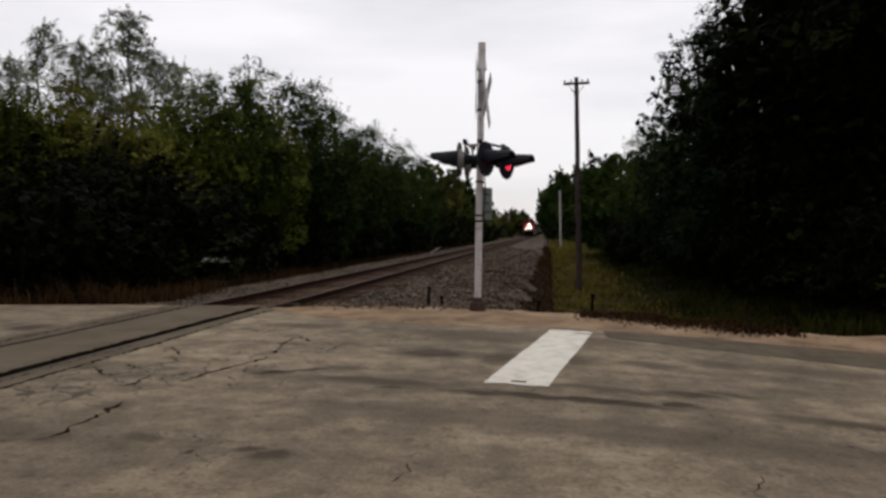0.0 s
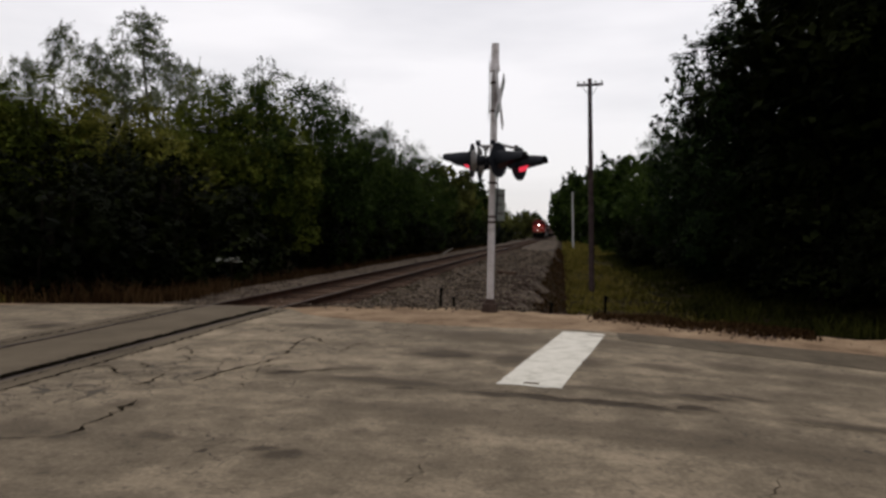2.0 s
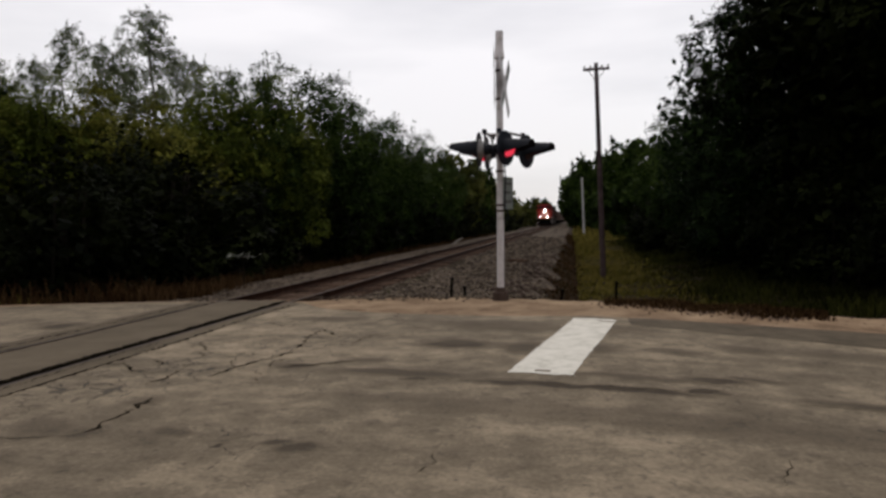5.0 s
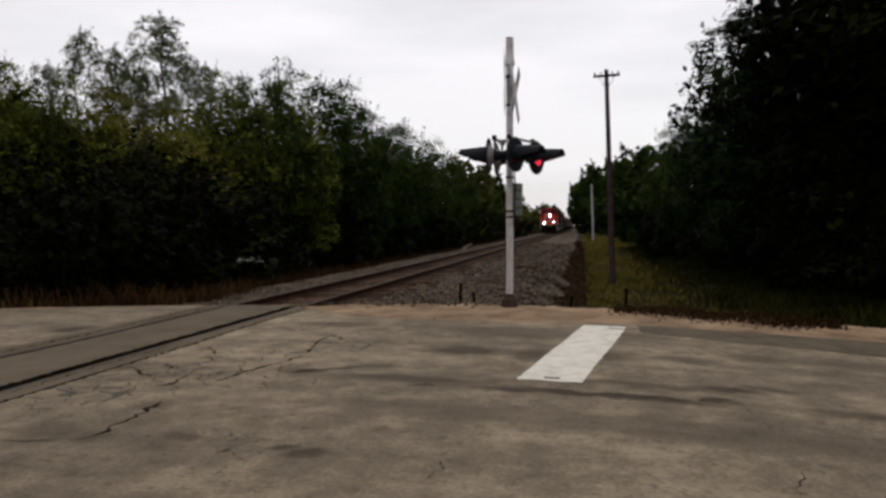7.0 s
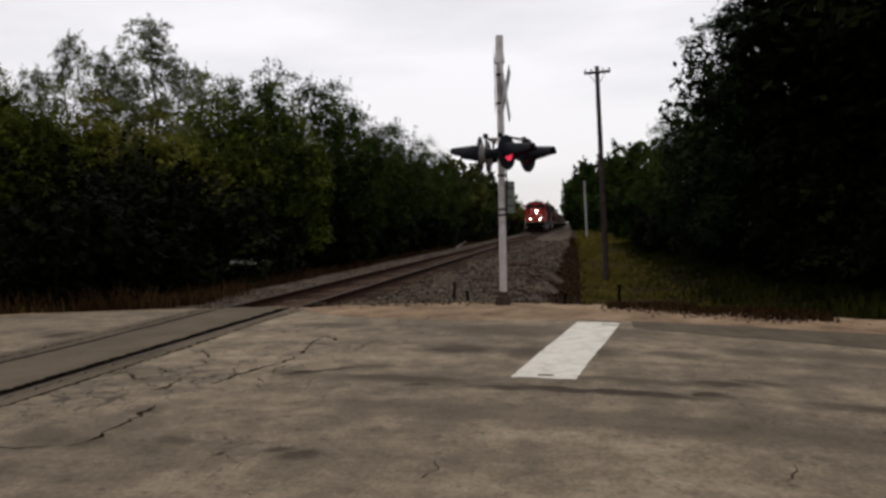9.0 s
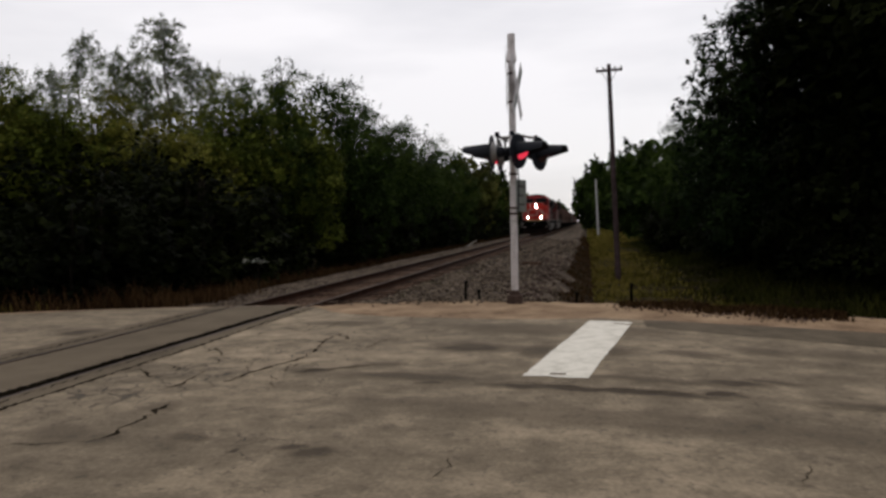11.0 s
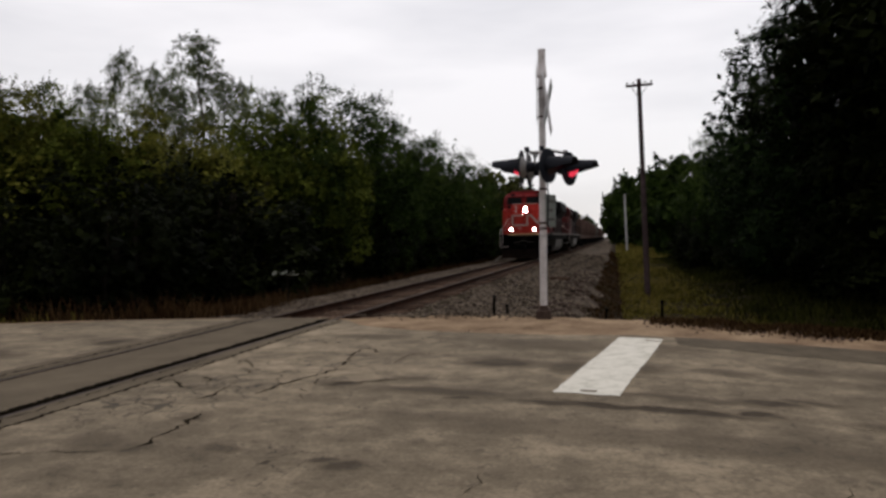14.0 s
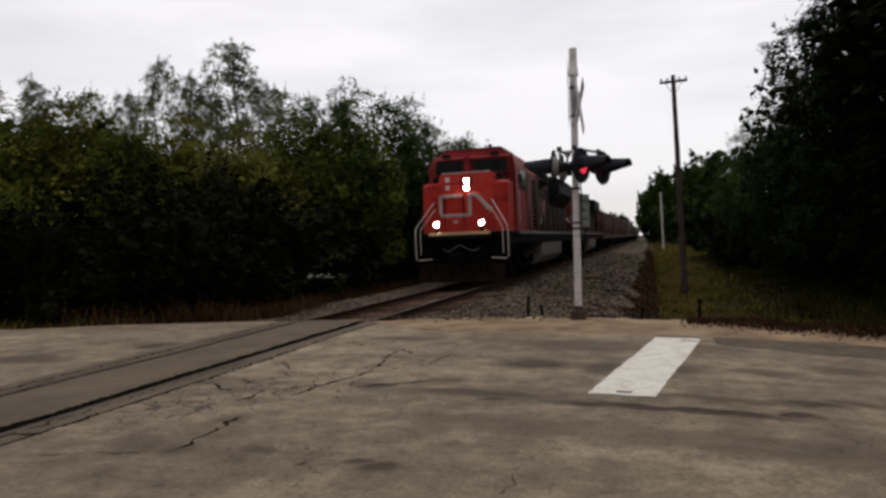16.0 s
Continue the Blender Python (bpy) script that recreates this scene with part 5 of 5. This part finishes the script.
        part("windshield", g, M_glass, cab, "dark cab windshield")
        fr = bmesh.new()
        for (ax, az), (bx_, bz_) in (((x0, 3.78), (x1, 3.78)), ((x1, 3.78), (x1 - 0.02, 4.24)), ((x1 - 0.02, 4.24), (x0 + 0.06, 4.24)), ((x0 + 0.06, 4.24), (x0, 3.78))):
            tube(fr, [(ax, 1.885, az), (bx_, 1.885, bz_)], 0.028, 6)
        part("window_frame", fr, M_dullred, cab)
    for x0, x1 in ((-1.1, -0.55), (0.35, 0.95)):
        part("wiper", bar([(x0, 1.86, 3.80), (x1, 1.87, 4.02)], 0.010, 5), M_locoblack, cab, "black wiper blade")
    part("roof_visor", prism(bmesh.new(), [(1.98, 4.30), (1.84, 4.29), (1.84, 4.33), (2.05, 4.40)], "x", -1.36, 1.36), M_cabred, cab, "red visor over the windshield")
    part("centre_post", block(-0.22, -0.04, 1.86, 1.95, 3.76, 4.4, 0.02), M_cabred, cab)
    for s in (-1, 1):
        part("side_window", block(s * 1.53 - 0.012, s * 1.53 + 0.012, 2.7, 3.9, 3.25, 3.95, 0.01), M_glass, cab, "dark cab side window")
        part("mirror", block(s * 1.68 - 0.06, s * 1.68 + 0.06, 2.0, 2.04, 3.35, 3.65, 0.01), M_locoblack, cab, "black wing mirror")
        part("grab_iron", bar([(s * 1.56, 2.2, 2.0), (s * 1.6, 2.2, 2.05), (s * 1.6, 2.2, 3.1), (s * 1.56, 2.2, 3.15)], 0.014, 6), M_white, cab)
    part("cab_roof", block(-1.05, 1.05, 2.2, 4.55, 4.60, 4.70, 0.04), M_dullred, cab, "grimy red cab roof")
    part("horn", bar([(0.5, 3.2, 4.7), (0.5, 3.2, 4.8), (0.5, 2.8, 4.82)], [0.03, 0.03, 0.07], 8), M_locoblack, cab)
    part("roof_unit", block(-0.5, 0.35, 3.3, 4.3, 4.68, 4.82, 0.03), M_dullred, cab)
    part("number_board", block(-1.0, -0.72, 1.84, 1.90, 4.36, 4.48, 0.01), M_locoblack, cab, "dark number board")
    part("number_board", block(0.72, 1.0, 1.84, 1.90, 4.36, 4.48, 0.01), M_locoblack, cab, "dark number board")
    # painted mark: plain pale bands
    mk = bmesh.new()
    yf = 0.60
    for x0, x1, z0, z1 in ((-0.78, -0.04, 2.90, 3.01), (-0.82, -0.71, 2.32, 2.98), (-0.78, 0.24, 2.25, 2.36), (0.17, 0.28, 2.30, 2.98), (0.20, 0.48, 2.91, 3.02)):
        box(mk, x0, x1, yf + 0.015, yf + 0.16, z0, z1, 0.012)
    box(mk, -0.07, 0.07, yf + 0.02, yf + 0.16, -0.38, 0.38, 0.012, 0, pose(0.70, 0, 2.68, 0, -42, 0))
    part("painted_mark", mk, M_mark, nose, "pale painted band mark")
    for z in (3.16, 3.42):
        part("number_bar", block(-0.60, -0.47, 0.70, 0.78, z, z + 0.16, 0.01), M_white, nose, "pale bar in place of a number")
    # lamps
    glow = M_lamp if lamps else M_housing
    hl = block(-0.05, 0.31, 0.68, 0.80, 3.06, 3.58, 0.04)
    hb = part("headlight_case", hl, M_dullred, nose)
    for z in (3.20, 3.44):
        part("headlight", bar([(0.13, 0.70, z), (0.13, 0.66, z), (0.13, 0.64, z)], [0.070, 0.066, 0.048], 16), glow, hb, "bright white headlight" if lamps else "unlit headlight")
    for x in (-0.76, 0.74):
        dl = part("ditch_light_case", bar([(x, 0.2, 2.02), (x, 0.0, 2.02)], 0.12, 14), M_locoblack, t)
        part("ditch_light", bar([(x, 0.01, 2.02), (x, -0.02, 2.02), (x, -0.035, 2.02)], [0.070, 0.066, 0.048], 16), glow, dl, "bright white ditch light" if lamps else "unlit ditch light")
    for x in (-0.76, 0.74):
        part("lamp_bracket", block(x - 0.05, x + 0.05, 0.05, 0.16, 1.7, 1.95, 0.01), M_locoblack, t)
    # corner steps and rails
    for s in (-1, 1):
        sw = bmesh.new()
        for z in (0.45, 0.78, 1.10, 1.42):
            box(sw, s * 1.2, s * 1.54, 0.36, 0.72, z - 0.02, z + 0.02, 0.005)
        box(sw, s * 1.18, s * 1.21, 0.4, 0.75, 0.42, 1.66, 0.005)
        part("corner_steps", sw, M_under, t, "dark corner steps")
        white_bar(t, "handrail", [(s * 1.0, 0.2, 0.90), (s * 1.46, 0.2, 0.86), (s * 1.55, 0.2, 0.92), (s * 1.55, 0.2, 1.85), (s * 1.52, 0.22, 1.95), (s * 0.98, 0.6, 2.78)], 0.016)
        white_bar(t, "handrail", [(s * 1.38, 0.2, 1.05), (s * 1.38, 0.2, 1.86), (s * 0.94, 0.57, 2.55)], 0.012)
        part("handrail", bar([(s * 1.55, 4.6, 1.75), (s * 1.55, 4.6, 2.45), (s * 1.55, 5.2, 2.72), (s * 1.55, L - 1.2, 2.72), (s * 1.55, L - 0.7, 1.75)], 0.02, 6), M_locoblack, t, "black side handrail")
        for k in range(9):
            yy = 6.0 + k * 1.7
            part("stanchion", bar([(s * 1.55, yy, 1.74), (s * 1.55, yy, 2.72)], 0.018, 6), M_locoblack, t)
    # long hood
    part("hood", block(-1.0, 1.0, 4.5, L - 1.3, 1.74, 4.05, 0.12), M_hoodred, t, "dark maroon engine hood")
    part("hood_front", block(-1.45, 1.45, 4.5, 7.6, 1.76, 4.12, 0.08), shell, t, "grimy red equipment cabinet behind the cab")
    for s in (-1, 1):
        part("cabinet_panel", block(s * 1.455 - 0.008, s * 1.455 + 0.008, 4.62, 5.7, 1.85, 3.98, 0.01), M_panel, t, "rust-brown cabinet panel")
        for k in range(10):
            d = block(s * 1.008 - 0.012, s * 1.008 + 0.012, 7.7 + k * 1.05, 8.6 + k * 1.05, 1.9, 3.6, 0.015)
            part("hood_door", d, M_hoodred, t)
        part("cabinet_panel", block(s * 1.455 - 0.008, s * 1.455 + 0.008, 6.6, 7.5, 1.85, 3.98, 0.01), M_hoodred, t, "dark maroon cabinet panel")
        for k in range(12):
            part("louvre", block(s * 1.47 - 0.02, s * 1.47 + 0.02, 5.85, 6.5, 1.95 + k * 0.155, 2.04 + k * 0.155, 0.004), M_under, t)
        fl = prism(bmesh.new(), [(s * 1.0, 3.1), (s * 1.5, 3.75), (s * 1.5, 4.45), (s * 1.0, 4.5)], "y", L - 8.2, L - 2.2)
        part("radiator_flare", fl, M_locoblack, t, "black flared radiator")
        part("hood_stripe", block(s * 1.026, s * 1.034, -0.9, 0.9, -0.09, 0.09, 0.003, pose(0, 11.4, 2.7, 38, 0, 0)), M_mark, t, "faded pale slanted hood stripe")
        part("cab_door", block(s * 1.535 - 0.012, s * 1.535 + 0.012, 3.98, 4.44, 1.82, 3.9, 0.01), M_dullred, cab, "grimy red cab door")
        part("window_frame", block(s * 1.538 - 0.01, s * 1.538 + 0.01, 2.6, 3.95, 3.18, 3.24, 0.006), M_dullred, cab)
        part("side_panel", block(s * 1.02, s * 1.03, 8.0, 12.5, 2.5, 3.3, 0.003), M_dullred, t)
    brake = prism(bmesh.new(), [(-0.95, 3.55), (0.95, 3.55), (1.46, 3.95), (1.46, 4.35), (1.1, 4.6), (-1.1, 4.6), (-1.46, 4.35), (-1.46, 3.95)], "y", 7.4, 10.4)
    part("dynamic_brake", brake, M_locoblack, t, "black overhanging brake housing on the hood")
    for k in range(5):
        part("brake_grille", block(-1.475, 1.475, 7.6 + k * 0.55, 8.0 + k * 0.55, 4.0, 4.3, 0.01), M_under, t)
    part("exhaust_stack", block(-0.4, 0.4, 10.4, 11.4, 4.0, 4.45, 0.05), M_under, t)
    for k in range(3):
        part("radiator_fan", bar([(0, L - 7.2 + 2.0 * k, 4.4), (0, L - 7.2 + 2.0 * k, 4.62)], 0.75, 18), M_locoblack, t, "round black roof fan")
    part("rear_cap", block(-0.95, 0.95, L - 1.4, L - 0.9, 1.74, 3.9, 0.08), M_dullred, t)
    tk = prism(bmesh.new(), [(-1.45, 0.72), (-1.2, 0.42), (1.2, 0.42), (1.45, 0.72), (1.5, 1.28), (-1.5, 1.28)], "y", 7.7, 14.4)
    part("fuel_tank", tk, M_tank, t, "dusty grey fuel tank")
    return t, wheels, L


def hopper(mat, label):
    L = 17.6
    t = empty("hopper_wagon", None, label=label, category="freight wagon")
    ws = truck(t, 2.0, 2, 1.75) + truck(t, L - 2.0, 2, 1.75)
    prof = [(-1.0, 1.35), (-1.35, 1.75), (-1.53, 2.4), (-1.53, 3.2), (-1.30, 3.85), (-0.75, 4.25), (0, 4.36), (0.75, 4.25), (1.30, 3.85), (1.53, 3.2), (1.53, 2.4), (1.35, 1.75), (1.0, 1.35)]
    b = prism(bmesh.new(), prof, "y", 1.3, L - 1.3)
    part("body", b, mat, t, smooth=False)
    for k in range(9):
        yy = 1.5 + k * (L - 3.0) / 8
        for s in (-1, 1):
            r = bmesh.new()
            tube(r, [(s * 1.36, yy, 1.72), (s * 1.555, yy, 2.4), (s * 1.555, yy, 3.2), (s * 1.32, yy, 3.88)], 0.045, 5)
            part("side_rib", r, mat, t)
    for s in (-1, 1):
        part("side_sill", block(s * 1.36, s * 1.5, 0.5, L - 0.5, 1.25, 1.5, 0.03), mat, t)
    part("centre_sill", block(-0.3, 0.3, 0.1, L - 0.1, 0.85, 1.3, 0.04), M_under, t)
    for k in range(4):
        yy = 4.2 + k * 3.07
        part("chute", prism(bmesh.new(), [(yy - 1.2, 1.4), (yy + 1.2, 1.4), (yy + 0.4, 0.35), (yy - 0.4, 0.35)], "x", -1.1, 1.1), M_under, t)
    for e in (0, 1):
        y0, y1 = (0.35, 1.3) if e == 0 else (L - 0.35, L - 1.3)
        part("end_platform", block(-1.5, 1.5, min(y0, y1), max(y0, y1), 1.22, 1.36, 0.02), mat, t)
        part("slope_sheet", prism(bmesh.new(), [(y1, 1.4), (y0, 1.4), (y1, 3.6)] if e else [(y1, 1.4), (y1, 3.6), (y0, 1.4)], "x", -0.9, 0.9), M_under, t)
        for s in (-1, 1):
            ld = bmesh.new()
            tube(ld, [(s * 1.5, y0, 1.2), (s * 1.5, y0, 4.2)], 0.02, 5)
            tube(ld, [(s * 1.1, y0, 1.2), (s * 1.1, y0, 4.2)], 0.02, 5)
            for k in range(8):
                tube(ld, [(s * 1.1, y0, 1.5 + 0.36 * k), (s * 1.5, y0, 1.5 + 0.36 * k)], 0.015, 5)
            part("ladder", ld, mat, t)
    part("roof_walk", block(-0.35, 0.35, 0.8, L - 0.8, 4.40, 4.45, 0.01), M_hoppergrey, t, "grey roof walkway")
    part("coupler", block(-0.15, 0.15, -0.3, 0.2, 0.8, 1.05, 0.04), M_under, t)
    return t, ws, L


ARRIVE = [(0, 198.2), (1, 189.4), (2, 180.2), (3, 170.5), (4, 160.5), (5, 150.1), (6, 139.5), (7, 128.5), (8, 117.3), (9, 105.9), (10, 94.3), (11, 82.5), (12, 70.6), (13, 58.6), (14, 46.5), (15, 34.3), (16, 22.1)]
NOSE_BACK = 0.25
lead, lead_wheels, LEN = locomotive("red freight locomotive with lit headlights and dark maroon hood")
second, _, _ = locomotive("second, darker red freight locomotive coupled behind the first", lamps=False)
CONSIST = [(lead, 0.0), (second, LEN + 0.7)]
w0, _, WL = hopper(M_hopper, "brown cylindrical covered hopper wagon in the train")
wg, _, _ = hopper(M_hoppergrey, "grey cylindrical covered hopper wagon in the train")
pos = 2 * (LEN + 0.7)
for i in range(11):
    src = wg if i in (4, 8) else w0
    ob = src if i in (0, 4) else copy_thing(src, Matrix())
    tagged(ob, group="hopper wagons of the train")
    CONSIST.append((ob, pos))
    pos += WL + 0.9

# ---- ties, last ----
tie_me = bpy.data.meshes.new("tie")
b = block(-1.3, 1.3, -0.115, 0.115, -0.33, -0.168, 0.012)
b.to_mesh(tie_me)
b.free()
tie_me.materials.append(M_tie)
rngt = np.random.default_rng(41)
for i in range(270):
    o = new("tie", tie_me)
    o.parent = track
    o.matrix_basis = pose(TRACK + rngt.normal(0, 0.03), 12.75 + i * 0.5 + rngt.normal(0, 0.015), rngt.normal(0, 0.006), 0, 0, rngt.normal(0, 0.8))


def motions():
    """Everything that moves: the train and its lead wheels, and the revolving signal lenses."""
    for ob, back in CONSIST:
        walk(ob, [(t, pose(TRACK, y - NOSE_BACK + back, 0.0)) for t, y in ARRIVE])
    ts = np.arange(0, 16.0001, 1 / 30)
    ys = np.interp(ts, [a for a, _ in ARRIVE], [b for _, b in ARRIVE])
    for w in lead_wheels:
        base = w.matrix_basis.translation.copy()
        walk(w, [(float(t), pose(base.x, base.y, base.z, math.degrees((ys[0] - y) / 0.5) % 360)) for t, y in zip(ts, ys)])
    for ob, m, side in LENSES:
        rows = []
        lit = side > 0
        rows.append((0.0, m @ pose(0, 0, 0, 0, 0, 0 if lit else 180)))
        k, turn = 0, (0 if lit else 180)
        while 0.12 + 0.6 * k < 15.9:
            t0 = 0.12 + 0.6 * k
            for j in range(4):
                rows.append((t0 + j / 30, m @ pose(0, 0, 0, 0, 0, turn + 60 * j)))
            turn += 180
            k += 1
        rows.append((16.0, m @ pose(0, 0, 0, 0, 0, turn)))
        walk(ob, rows)


motions()
